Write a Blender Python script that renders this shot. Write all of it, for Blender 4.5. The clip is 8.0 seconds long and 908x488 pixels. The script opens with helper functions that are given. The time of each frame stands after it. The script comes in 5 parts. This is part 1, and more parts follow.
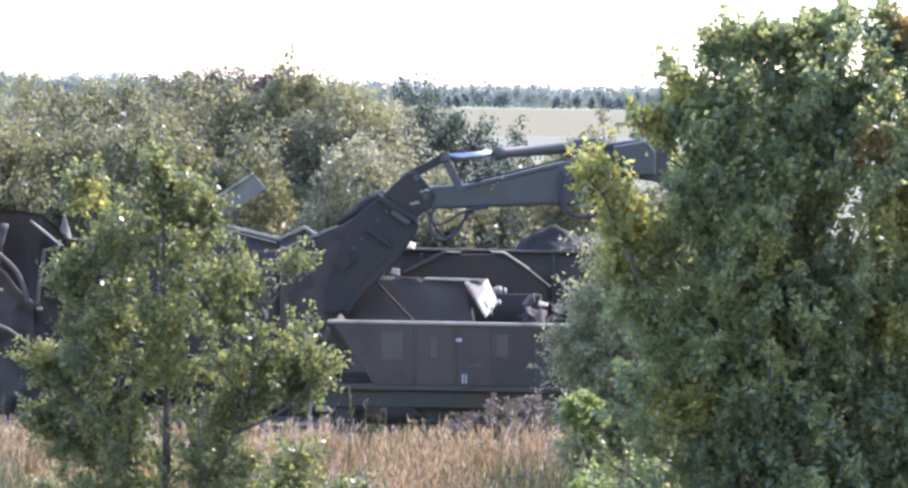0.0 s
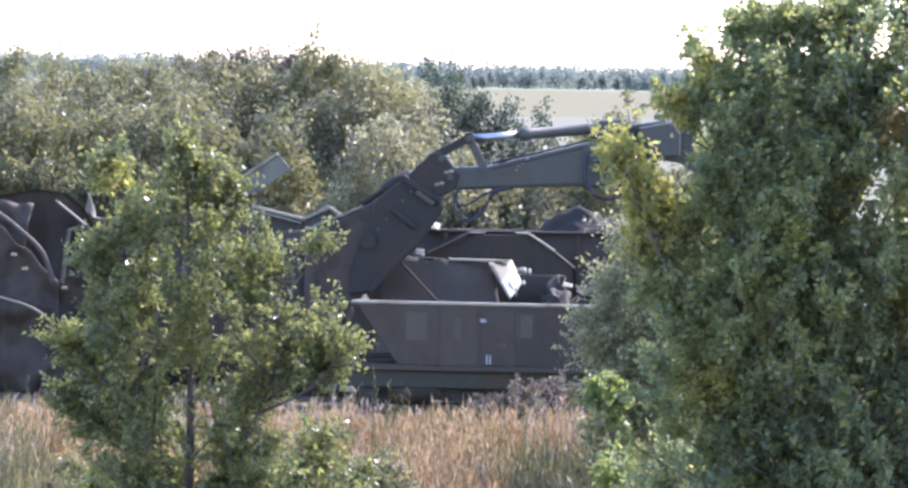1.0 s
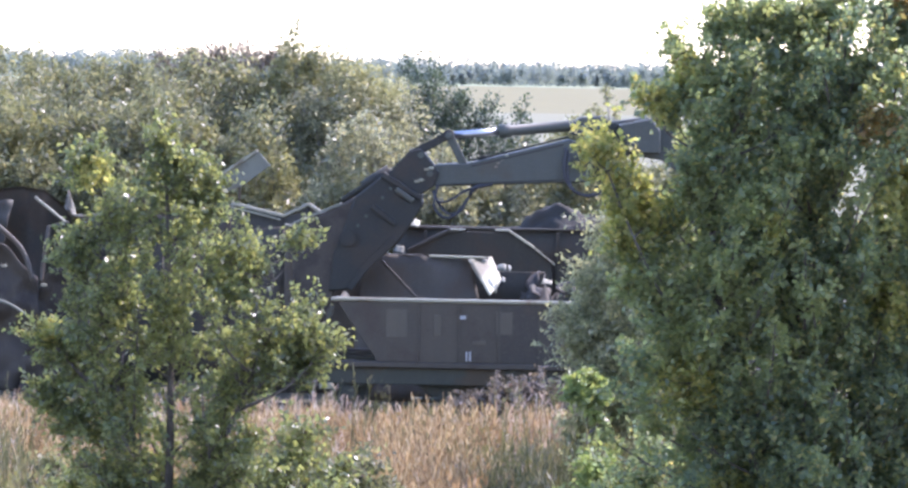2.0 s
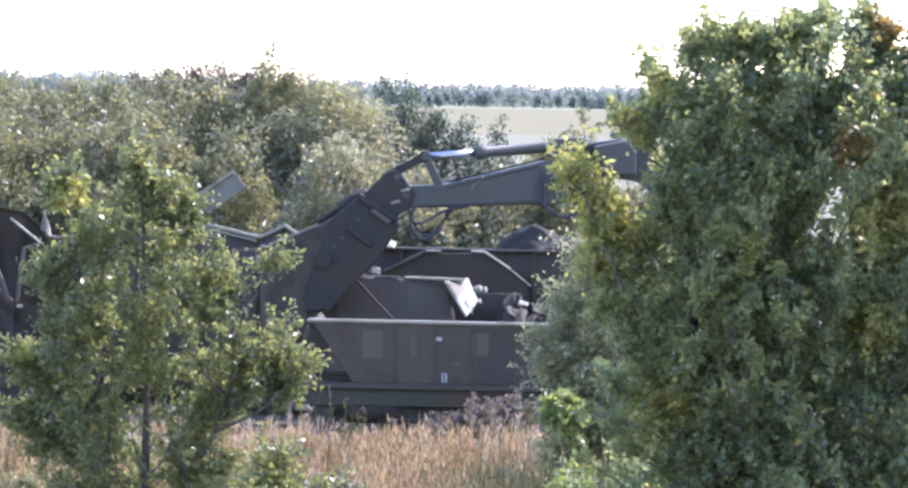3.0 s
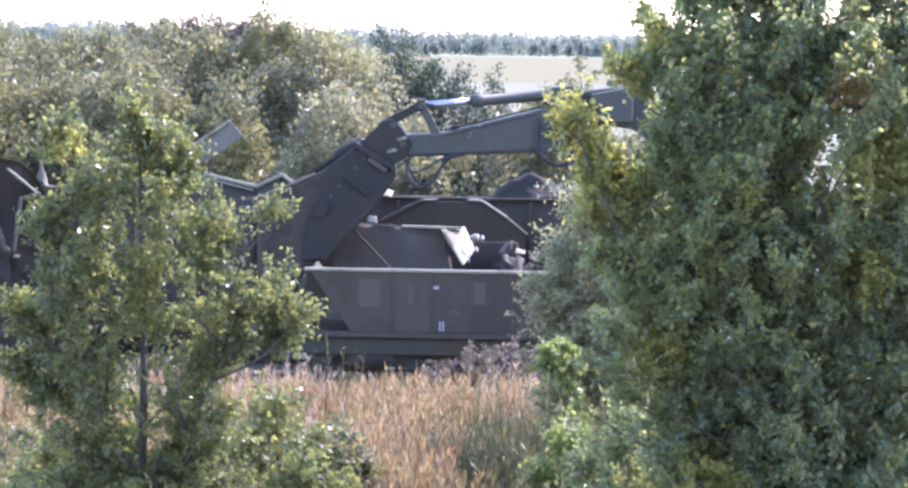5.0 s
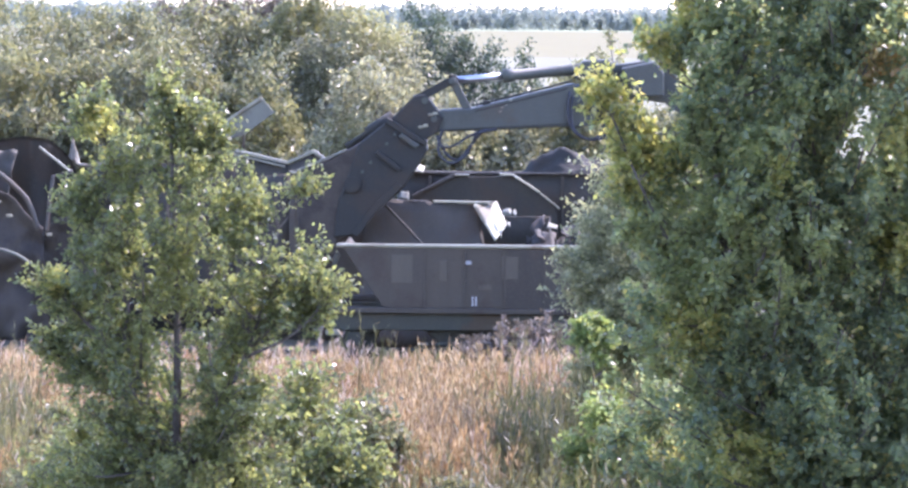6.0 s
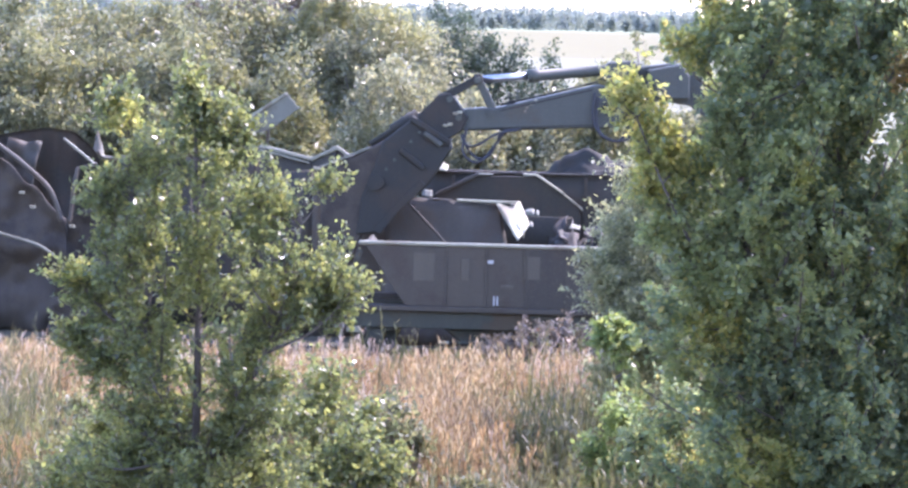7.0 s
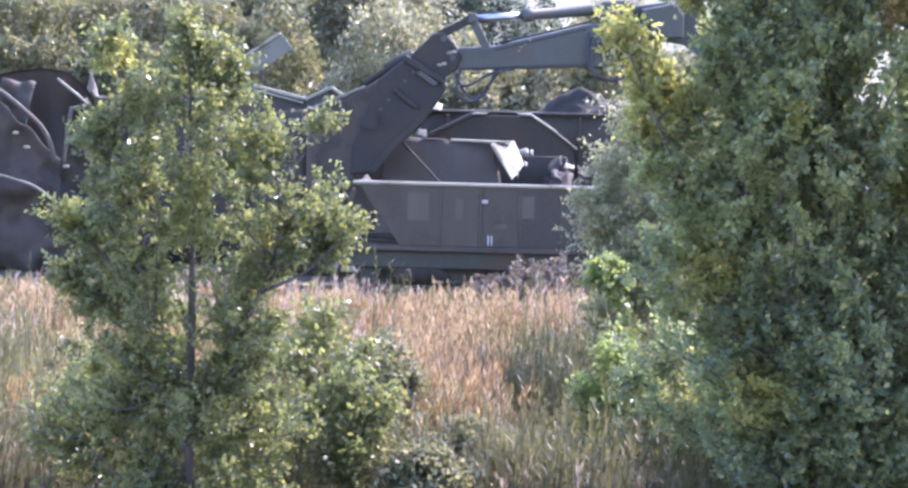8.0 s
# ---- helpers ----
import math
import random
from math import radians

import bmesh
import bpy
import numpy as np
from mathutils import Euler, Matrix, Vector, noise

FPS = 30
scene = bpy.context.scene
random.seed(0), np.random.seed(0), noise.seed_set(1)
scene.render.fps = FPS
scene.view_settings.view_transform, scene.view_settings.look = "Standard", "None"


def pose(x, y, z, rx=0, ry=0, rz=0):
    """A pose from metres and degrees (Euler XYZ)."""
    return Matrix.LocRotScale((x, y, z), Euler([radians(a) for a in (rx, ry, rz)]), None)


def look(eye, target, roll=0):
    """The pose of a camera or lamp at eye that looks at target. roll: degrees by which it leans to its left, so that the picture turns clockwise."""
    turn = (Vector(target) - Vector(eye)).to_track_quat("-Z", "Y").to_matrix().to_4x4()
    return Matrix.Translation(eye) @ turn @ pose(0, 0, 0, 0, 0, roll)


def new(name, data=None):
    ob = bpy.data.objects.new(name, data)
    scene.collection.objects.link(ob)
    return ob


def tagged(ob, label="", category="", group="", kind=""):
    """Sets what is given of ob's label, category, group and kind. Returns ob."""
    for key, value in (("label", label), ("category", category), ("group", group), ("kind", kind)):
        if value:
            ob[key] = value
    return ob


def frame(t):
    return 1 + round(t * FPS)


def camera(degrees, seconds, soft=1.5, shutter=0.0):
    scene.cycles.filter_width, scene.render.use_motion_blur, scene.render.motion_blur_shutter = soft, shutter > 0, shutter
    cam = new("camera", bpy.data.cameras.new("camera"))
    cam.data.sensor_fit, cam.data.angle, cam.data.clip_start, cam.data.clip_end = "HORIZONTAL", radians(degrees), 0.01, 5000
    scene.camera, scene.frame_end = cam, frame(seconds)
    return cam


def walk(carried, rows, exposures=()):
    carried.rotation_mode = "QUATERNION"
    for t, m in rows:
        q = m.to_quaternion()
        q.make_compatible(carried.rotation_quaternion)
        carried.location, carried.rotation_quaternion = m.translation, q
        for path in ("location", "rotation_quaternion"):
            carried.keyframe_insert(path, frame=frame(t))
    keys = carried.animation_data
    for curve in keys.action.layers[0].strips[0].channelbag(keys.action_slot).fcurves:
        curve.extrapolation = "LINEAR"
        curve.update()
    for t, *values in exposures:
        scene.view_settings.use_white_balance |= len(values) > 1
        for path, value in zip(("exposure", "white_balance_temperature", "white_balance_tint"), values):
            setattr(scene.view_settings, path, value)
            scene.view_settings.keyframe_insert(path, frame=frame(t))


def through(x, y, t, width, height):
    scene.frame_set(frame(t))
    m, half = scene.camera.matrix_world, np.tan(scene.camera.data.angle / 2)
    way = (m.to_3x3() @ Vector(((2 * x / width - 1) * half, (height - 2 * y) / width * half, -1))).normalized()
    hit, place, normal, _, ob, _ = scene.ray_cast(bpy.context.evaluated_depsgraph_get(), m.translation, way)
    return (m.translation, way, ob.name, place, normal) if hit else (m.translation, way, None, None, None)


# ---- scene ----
# The camera: a long lens held on one spot, high on a bridge, which pans and nods.
cam = camera(17.476, 8.0, 2.65)
EYE = (0.0, 0.0, 7.3)
# seconds, turn to the left, pitch, lean
TURNS = (
    (0.0, 0.735, -3.070, 0.91), (0.5, 0.843, -3.241, 1.13), (1.0, 1.204, -3.452, 1.09), (1.5, 1.190, -3.491, 0.87),
    (1.7, 0.952, -3.548, 0.99), (2.8, 0.643, -3.152, 1.20), (3.0, 0.354, -3.081, 1.13), (3.5, 0.000, -3.126, 0.70),
    (4.0, 0.311, -3.596, 0.96), (4.5, 0.269, -3.931, 1.04), (4.7, 0.217, -4.018, 1.01), (5.8, 0.715, -4.223, 0.52),
    (6.0, 0.894, -4.569, 0.47), (6.5, 1.706, -4.632, 0.66), (7.0, 1.330, -4.598, 1.48), (7.5, 1.341, -5.594, 1.50),
    (8.0, 1.188, -5.765, 1.42))


def aimed(turn, pitch, lean):
    a, b = radians(turn), radians(pitch)
    ahead = Vector((-math.sin(a) * math.cos(b), math.cos(a) * math.cos(b), math.sin(b)))
    return look(EYE, Vector(EYE) + ahead * 100, lean)


PATH = [(t, aimed(turn, pitch, lean)) for t, turn, pitch, lean in TURNS]
walk(cam, PATH, ((0.0, 2.21, 5880, 31), (4.0, 2.35, 5820, 33), (8.0, 2.67, 5740, 37)))

# ---- sky and sun: a hazy bright sky, the sun high behind the scrap and to the right ----
SUN_TURN, SUN_UP = 52.0, 48.0
world = bpy.data.worlds.new("world")
scene.world = world
world.use_nodes = True
wn = world.node_tree
sky = wn.nodes.new("ShaderNodeTexSky")
sky.sky_type, sky.sun_disc = "NISHITA", False
sky.sun_elevation, sky.sun_rotation = radians(SUN_UP), radians(SUN_TURN)
sky.air_density, sky.dust_density, sky.ozone_density = 1.0, 0.6, 1.0
wn.links.new(sky.outputs[0], wn.nodes["Background"].inputs[0])
wn.nodes["Background"].inputs[1].default_value = 0.15
sun = new("sun", bpy.data.lights.new("sun", "SUN"))
sun.data.energy, sun.data.angle, sun.data.color = 2.1, radians(0.6), (1.0, 0.94, 0.84)
away = Vector((math.sin(radians(SUN_TURN)) * math.cos(radians(SUN_UP)),
               math.cos(radians(SUN_TURN)) * math.cos(radians(SUN_UP)), math.sin(radians(SUN_UP))))
sun.matrix_world = look(away * 200, (0, 0, 0))


# ---- materials ----
def nodes_of(name):
    m = bpy.data.materials.new(name)
    m.use_nodes = True
    return m, m.node_tree, m.node_tree.nodes["Principled BSDF"]


def ramp(tree, stops):
    r = tree.nodes.new("ShaderNodeValToRGB")
    while len(r.color_ramp.elements) < len(stops):
        r.color_ramp.elements.new(0.5)
    for e, (p, c) in zip(r.color_ramp.elements, stops):
        e.position, e.color = p, (*c, 1)
    return r


def noise_node(tree, scale, detail=5.0, rough=0.6, stretch=(1, 1, 1)):
    co = tree.nodes.new("ShaderNodeNewGeometry")
    mp = tree.nodes.new("ShaderNodeMapping")
    mp.inputs["Scale"].default_value = stretch
    n = tree.nodes.new("ShaderNodeTexNoise")
    n.inputs["Scale"].default_value, n.inputs["Detail"].default_value, n.inputs["Roughness"].default_value = scale, detail, rough
    tree.links.new(co.outputs["Position"], mp.inputs[0])
    tree.links.new(mp.outputs[0], n.inputs[0])
    return n


def mix_colour(tree, fac, a, b, mode="MIX"):
    m = tree.nodes.new("ShaderNodeMix")
    m.data_type, m.blend_type = "RGBA", mode
    for socket, v in ((m.inputs[0], fac), (m.inputs[6], a), (m.inputs[7], b)):
        if isinstance(v, (int, float)):
            socket.default_value = v
        elif isinstance(v, tuple):
            socket.default_value = (*v, 1)
        else:
            tree.links.new(v, socket)
    return m.outputs[2]


def bump(tree, shader, height, strength, distance):
    b = tree.nodes.new("ShaderNodeBump")
    b.inputs["Strength"].default_value, b.inputs["Distance"].default_value = strength, distance
    tree.links.new(height, b.inputs["Height"])
    tree.links.new(b.outputs[0], shader.inputs["Normal"])


def leaf_material(name, stops, through=0.4, rough=0.42, patch=None, glow=2.0):
    """Leaves: each its own shade, with broad patches over the crown; light passes through them."""
    m, tree, p = nodes_of(name)
    geo = tree.nodes.new("ShaderNodeNewGeometry")
    r = ramp(tree, stops)
    tree.links.new(geo.outputs["Random Per Island"], r.inputs[0])
    colour = r.outputs[0]
    if patch:
        n = noise_node(tree, patch[0], 3.0)
        step = ramp(tree, ((0.48, (0, 0, 0)), (0.66, (1, 1, 1))))
        tree.links.new(n.outputs[0], step.inputs[0])
        colour = mix_colour(tree, step.outputs[0], colour, mix_colour(tree, 0.65, colour, patch[1]))
    tree.links.new(colour, p.inputs["Base Color"])
    p.inputs["Roughness"].default_value = rough
    p.inputs["Specular IOR Level"].default_value = 0.55
    t = tree.nodes.new("ShaderNodeBsdfTranslucent")
    boost = tree.nodes.new("ShaderNodeVectorMath")
    boost.operation, boost.inputs[1].default_value = "MULTIPLY", (1.04 * glow, 1.0 * glow, 0.70 * glow)
    tree.links.new(colour, boost.inputs[0])
    tree.links.new(boost.outputs[0], t.inputs[0])
    mix = tree.nodes.new("ShaderNodeMixShader")
    mix.inputs[0].default_value = through
    tree.links.new(p.outputs[0], mix.inputs[1])
    tree.links.new(t.outputs[0], mix.inputs[2])
    tree.links.new(mix.outputs[0], tree.nodes["Material Output"].inputs[0])
    return m


def steel_material(name, paint, rust=(0.10, 0.05, 0.03), worn=0.5, rough=0.6, metal=0.0, dust=(0.25, 0.22, 0.19), per_piece=0.0):
    """Old painted steel: streaked paint, rust in patches, dust, dents."""
    m, tree, p = nodes_of(name)
    big = noise_node(tree, 1.1, 6.0)
    streak = noise_node(tree, 3.0, 4.0, 0.6, (2.2, 2.2, 0.35))
    fine = noise_node(tree, 22.0, 6.0, 0.7)
    edge = ramp(tree, ((0.62 - worn * 0.25, (0, 0, 0)), (0.70 - worn * 0.2, (1, 1, 1))))
    tree.links.new(big.outputs[0], edge.inputs[0])
    c = mix_colour(tree, streak.outputs[0], paint, tuple(v * 1.5 for v in paint))
    if per_piece:
        info = tree.nodes.new("ShaderNodeObjectInfo")
        tone = ramp(tree, ((0.0, (1 - per_piece,) * 3), (1.0, (1 + per_piece,) * 3)))
        tree.links.new(info.outputs["Random"], tone.inputs[0])
        c = mix_colour(tree, 1.0, c, tone.outputs[0], "MULTIPLY")
    c = mix_colour(tree, edge.outputs[0], c, rust)
    grit = ramp(tree, ((0.5, (0, 0, 0)), (0.75, (1, 1, 1))))
    tree.links.new(fine.outputs[0], grit.inputs[0])
    part_dust = tree.nodes.new("ShaderNodeMath")
    part_dust.operation, part_dust.inputs[1].default_value = "MULTIPLY", 0.45
    tree.links.new(grit.outputs[0], part_dust.inputs[0])
    c = mix_colour(tree, part_dust.outputs[0], c, dust)
    tree.links.new(c, p.inputs["Base Color"])
    p.inputs["Roughness"].default_value, p.inputs["Metallic"].default_value = rough, metal
    bump(tree, p, fine.outputs[0], 0.12, 0.02)
    return m


def soil_material(name, low, high, scale):
    m, tree, p = nodes_of(name)
    a, b = noise_node(tree, scale, 8.0, 0.7), noise_node(tree, scale * 0.08, 4.0)
    r = ramp(tree, ((0.3, low), (0.7, high)))
    tree.links.new(a.outputs[0], r.inputs[0])
    tree.links.new(mix_colour(tree, b.outputs[0], r.outputs[0], mix_colour(tree, 0.5, r.outputs[0], low)), p.inputs["Base Color"])
    p.inputs["Roughness"].default_value = 0.95
    bump(tree, p, a.outputs[0], 0.5, 0.1)
    return m


def bark_material(name, low, high):
    m, tree, p = nodes_of(name)
    n = noise_node(tree, 14.0, 6.0, 0.7, (1, 1, 0.25))
    r = ramp(tree, ((0.3, low), (0.7, high)))
    tree.links.new(n.outputs[0], r.inputs[0])
    tree.links.new(r.outputs[0], p.inputs["Base Color"])
    p.inputs["Roughness"].default_value = 0.9
    bump(tree, p, n.outputs[0], 0.6, 0.03)
    return m


SOIL = soil_material("soil", (0.05, 0.045, 0.025), (0.13, 0.11, 0.06), 2.5)
MEADOW = soil_material("meadow", (0.115, 0.112, 0.055), (0.155, 0.145, 0.072), 0.15)
STUBBLE = soil_material("stubble", (0.1049, 0.0890, 0.0217), (0.1293, 0.1112, 0.0271), 0.08)
FARLAND = soil_material("far_land", (0.14, 0.17, 0.08), (0.20, 0.21, 0.10), 0.02)
BARK = bark_material("bark", (0.05, 0.04, 0.03), (0.14, 0.12, 0.10))
BARK_GREY = bark_material("grey_bark", (0.10, 0.09, 0.08), (0.22, 0.20, 0.17))
LEAF_NEAR = leaf_material("alder_leaf", ((0.0, (0.078, 0.097, 0.050)), (0.55, (0.117, 0.139, 0.064)), (0.92, (0.182, 0.193, 0.076)), (1.0, (0.260, 0.245, 0.098))), 0.53, 0.33, (0.9, (0.185, 0.192, 0.070)), 2.15)
LEAF_MAPLE = leaf_material("maple_leaf", ((0.0, (0.0998, 0.1380, 0.0898)), (0.6, (0.1450, 0.1821, 0.1070)), (0.92, (0.2262, 0.2436, 0.1082)), (1.0, (0.3480, 0.2784, 0.1082))), 0.56, 0.35, (0.55, (0.2204, 0.2378, 0.0934)), 2.3)
LEAF_GOLD = leaf_material("yellow_leaf", ((0.0, (0.160, 0.180, 0.066)), (0.6, (0.245, 0.252, 0.085)), (1.0, (0.370, 0.325, 0.120))), 0.54, 0.4, None, 2.15)
LEAF_LIME = leaf_material("lime_leaf", ((0.0, (0.14, 0.19, 0.075)), (0.6, (0.20, 0.255, 0.095)), (1.0, (0.29, 0.31, 0.12))), 0.48, 0.4, None, 1.8)
LEAF_RUSSET = leaf_material("russet_leaf", ((0.0, (0.15, 0.14, 0.06)), (0.6, (0.27, 0.20, 0.075)), (1.0, (0.32, 0.18, 0.07))), 0.48, 0.45, None, 1.7)
LEAF_WILLOW = leaf_material("willow_leaf", ((0.0, (0.1215, 0.1260, 0.0820)), (0.5, (0.2070, 0.2070, 0.1339)), (0.85, (0.3150, 0.3060, 0.2009)), (1.0, (0.4500, 0.4275, 0.3013))), 0.46, 0.42, (0.5, (0.2430, 0.2430, 0.1214)), 1.7)
LEAF_SALLOW = leaf_material("sallow_leaf", ((0.0, (0.0939, 0.1038, 0.0642)), (0.6, (0.1623, 0.1703, 0.0982)), (1.0, (0.2989, 0.2823, 0.1738))), 0.46, 0.42, (0.35, (0.2135, 0.2076, 0.0982)), 1.8)
LEAF_OLIVE = leaf_material("olive_willow_leaf", ((0.0, (0.1620, 0.1755, 0.1107)), (0.6, (0.2430, 0.2538, 0.1512)), (1.0, (0.3915, 0.3847, 0.2362))), 0.46, 0.5, (0.5, (0.2970, 0.3038, 0.1485)), 1.7)
LEAF_DARK = leaf_material("dark_leaf", ((0.0, (0.0375, 0.0562, 0.0405)), (0.7, (0.0625, 0.0875, 0.0567)), (1.0, (0.1125, 0.1375, 0.0810))), 0.28, 0.5)
LEAF_GREY = leaf_material("grey_leaf", ((0.0, (0.0962, 0.0850, 0.0693)), (0.6, (0.1702, 0.1428, 0.1188)), (1.0, (0.2812, 0.2312, 0.1914))), 0.3, 0.6, None, 1.3)
# Pale blue-grey base colour stands in for the haze over the far trees.
LEAF_HAZED = leaf_material("hazed_far_leaf", ((0.0, (0.235, 0.272, 0.272)), (1.0, (0.275, 0.312, 0.312))), 0.5, 0.95, None, 1.1)
WEED_DRY = leaf_material("dry_stalk", ((0.0, (0.078, 0.054, 0.032)), (0.25, (0.185, 0.126, 0.072)), (0.5, (0.310, 0.225, 0.130)), (0.75, (0.365, 0.250, 0.165)), (1.0, (0.540, 0.440, 0.310))), 0.40, 0.7, (0.55, (0.330, 0.185, 0.085)), 1.5)
WEED_OLIVE = leaf_material("yellowing_stalk", ((0.0, (0.110, 0.112, 0.050)), (0.5, (0.190, 0.182, 0.078)), (1.0, (0.310, 0.275, 0.125))), 0.42, 0.6, (0.6, (0.150, 0.165, 0.070)), 1.6)
WEED_PALE = leaf_material("pale_plume", ((0.0, (0.2890, 0.2000, 0.1716)), (0.6, (0.4420, 0.3360, 0.2964)), (1.0, (0.5950, 0.5120, 0.4524))), 0.42, 0.8, None, 1.3)
WEED_GREEN = leaf_material("green_stalk", ((0.0, (0.0651, 0.0714, 0.0361)), (0.6, (0.1148, 0.1177, 0.0558)), (1.0, (0.2448, 0.2141, 0.1181))), 0.38, 0.5, (0.6, (0.1836, 0.1570, 0.0787)), 1.5)
WAGON = steel_material("wagon_paint", (0.0313, 0.0252, 0.0158), (0.0345, 0.0239, 0.0133), 0.35, 0.55, 0.0, (0.0834, 0.0713, 0.0458), 0.28)
WAGON_PATCH = steel_material("patched_wagon_paint", (0.0520, 0.0440, 0.0280), (0.0467, 0.0355, 0.0200), 0.3, 0.6, 0.0, (0.1067, 0.0921, 0.0599))
UNDER = steel_material("underframe_steel", (0.0333, 0.0333, 0.0210), (0.0570, 0.0392, 0.0181), 0.5, 0.75, 0.0, (0.0760, 0.0734, 0.0420))
RIM = steel_material("dusty_rim", (0.1708, 0.1621, 0.1093), (0.1367, 0.1035, 0.0596), 0.4, 0.5, 0.0, (0.2870, 0.2760, 0.1839))
HULL = steel_material("hull_steel", (0.0311, 0.0277, 0.0189), (0.0495, 0.0361, 0.0215), 0.5, 0.75, 0.0, (0.0917, 0.0794, 0.0499))
RUSTY = steel_material("rusty_sheet", (0.0496, 0.0418, 0.0302), (0.0650, 0.0471, 0.0291), 0.6, 0.7, 0.0, (0.0990, 0.0882, 0.0616))
GREY_PLATE = steel_material("grey_plate", (0.1004, 0.1011, 0.0729), (0.0960, 0.0858, 0.0558), 0.4, 0.6, 0.0, (0.1746, 0.1764, 0.1265))
BARE = steel_material("torn_bright_plate", (0.2663, 0.2525, 0.1711), (0.1598, 0.1370, 0.0841), 0.4, 0.55, 0.0, (0.3328, 0.3317, 0.2437))
ARM = steel_material("machine_paint", (0.0368, 0.0400, 0.0302), (0.0460, 0.0409, 0.0259), 0.3, 0.6, 0.0, (0.0920, 0.0907, 0.0596))
ARM_DARK = steel_material("worn_black_steel", (0.0158, 0.0156, 0.0114), (0.0292, 0.0226, 0.0139), 0.4, 0.8, 0.0, (0.0547, 0.0477, 0.0294))
JAW = steel_material("dusty_jaw_steel", (0.0364, 0.0288, 0.0193), (0.0228, 0.0172, 0.0113), 0.6, 0.8, 0.0, (0.0760, 0.0611, 0.0376))
CHROME, _tree, _p = nodes_of("chrome")
_p.inputs["Base Color"].default_value, _p.inputs["Metallic"].default_value, _p.inputs["Roughness"].default_value = (0.42, 0.43, 0.45, 1), 1.0, 0.35
RUBBER, _tree, _p = nodes_of("rubber")
_p.inputs["Base Color"].default_value, _p.inputs["Roughness"].default_value = (0.02, 0.02, 0.022, 1), 0.6
WHITE, _tree, _p = nodes_of("white_paint")
_p.inputs["Base Color"].default_value, _p.inputs["Roughness"].default_value = (0.34, 0.34, 0.32, 1), 0.7
ORANGE, _tree, _p = nodes_of("orange_paint")
_p.inputs["Base Color"].default_value, _p.inputs["Roughness"].default_value = (0.30, 0.10, 0.05, 1), 0.6
GALV, _tree, _p = nodes_of("galvanised_steel")
_p.inputs["Base Color"].default_value, _p.inputs["Metallic"].default_value, _p.inputs["Roughness"].default_value = (0.17, 0.18, 0.19, 1), 0.1, 0.8
PALE_STEEL, _tree, _p = nodes_of("pale_painted_steel")
_p.inputs["Base Color"].default_value, _p.inputs["Roughness"].default_value = (0.33, 0.36, 0.39, 1), 0.8
GLASS, _tree, _p = nodes_of("cab_glass")
_p.inputs["Base Color"].default_value, _p.inputs["Transmission Weight"].default_value, _p.inputs["Roughness"].default_value = (0.6, 0.7, 0.75, 1), 1.0, 0.03


# ---- builders ----
def thing(name, at, label, category, group="", kind=""):
    ob = new(name)
    ob.location = at
    ob.empty_display_size = 0.3
    return tagged(ob, label, category, group, kind)


def part_from(name, mesh, material, parent, label=""):
    mesh.materials.append(material)
    ob = new(name, mesh)
    if parent:
        ob.parent = parent
        spot = Vector((0, 0, 0))
        up = parent
        while up:
            spot -= up.location
            up = up.parent
        ob.location = spot
    return tagged(ob, label)


def part(name, bm, material, parent, label=""):
    mesh = bpy.data.meshes.new(name)
    bmesh.ops.recalc_face_normals(bm, faces=bm.faces)
    bm.to_mesh(mesh)
    bm.free()
    return part_from(name, mesh, material, parent, label)


def bevel(bm, width, segments=1):
    bmesh.ops.bevel(bm, geom=[e for e in bm.edges if e.calc_face_angle(0) > 0.5], offset=width, segments=segments, affect="EDGES", clamp_overlap=True)
    return bm


def prism(outline, y0, y1, soft=0.015):
    """A plate or box section: an outline in x and z, from depth y0 to y1."""
    bm = bmesh.new()
    near = [bm.verts.new((x, y0, z)) for x, z in outline]
    far = [bm.verts.new((x, y1, z)) for x, z in outline]
    bm.faces.new(near)
    bm.faces.new(far[::-1])
    for i in range(len(outline)):
        j = (i + 1) % len(outline)
        bm.faces.new((near[j], near[i], far[i], far[j]))
    bmesh.ops.recalc_face_normals(bm, faces=bm.faces)
    return bevel(bm, soft) if soft else bm


def block(x0, x1, y0, y1, z0, z1, soft=0.015):
    return prism(((x0, z0), (x1, z0), (x1, z1), (x0, z1)), y0, y1, soft)


def tube_arrays(points, radii, sides=8):
    """Rings round a line, as vertex and face lists."""
    pts = [Vector(p) for p in points]
    verts, faces = [], []
    for i, p in enumerate(pts):
        way = (pts[min(i + 1, len(pts) - 1)] - pts[max(i - 1, 0)]).normalized()
        side = way.cross(Vector((0, 0, 1)) if abs(way.z) < 0.9 else Vector((1, 0, 0))).normalized()
        other = way.cross(side)
        for k in range(sides):
            a = 2 * math.pi * k / sides
            verts.append(p + (side * math.cos(a) + other * math.sin(a)) * radii[i])
    for i in range(len(pts) - 1):
        for k in range(sides):
            n = (k + 1) % sides
            faces.append((i * sides + k, i * sides + n, (i + 1) * sides + n, (i + 1) * sides + k))
    faces.append(tuple(range(sides))[::-1])
    faces.append(tuple(range((len(pts) - 1) * sides, len(pts) * sides)))
    return verts, faces


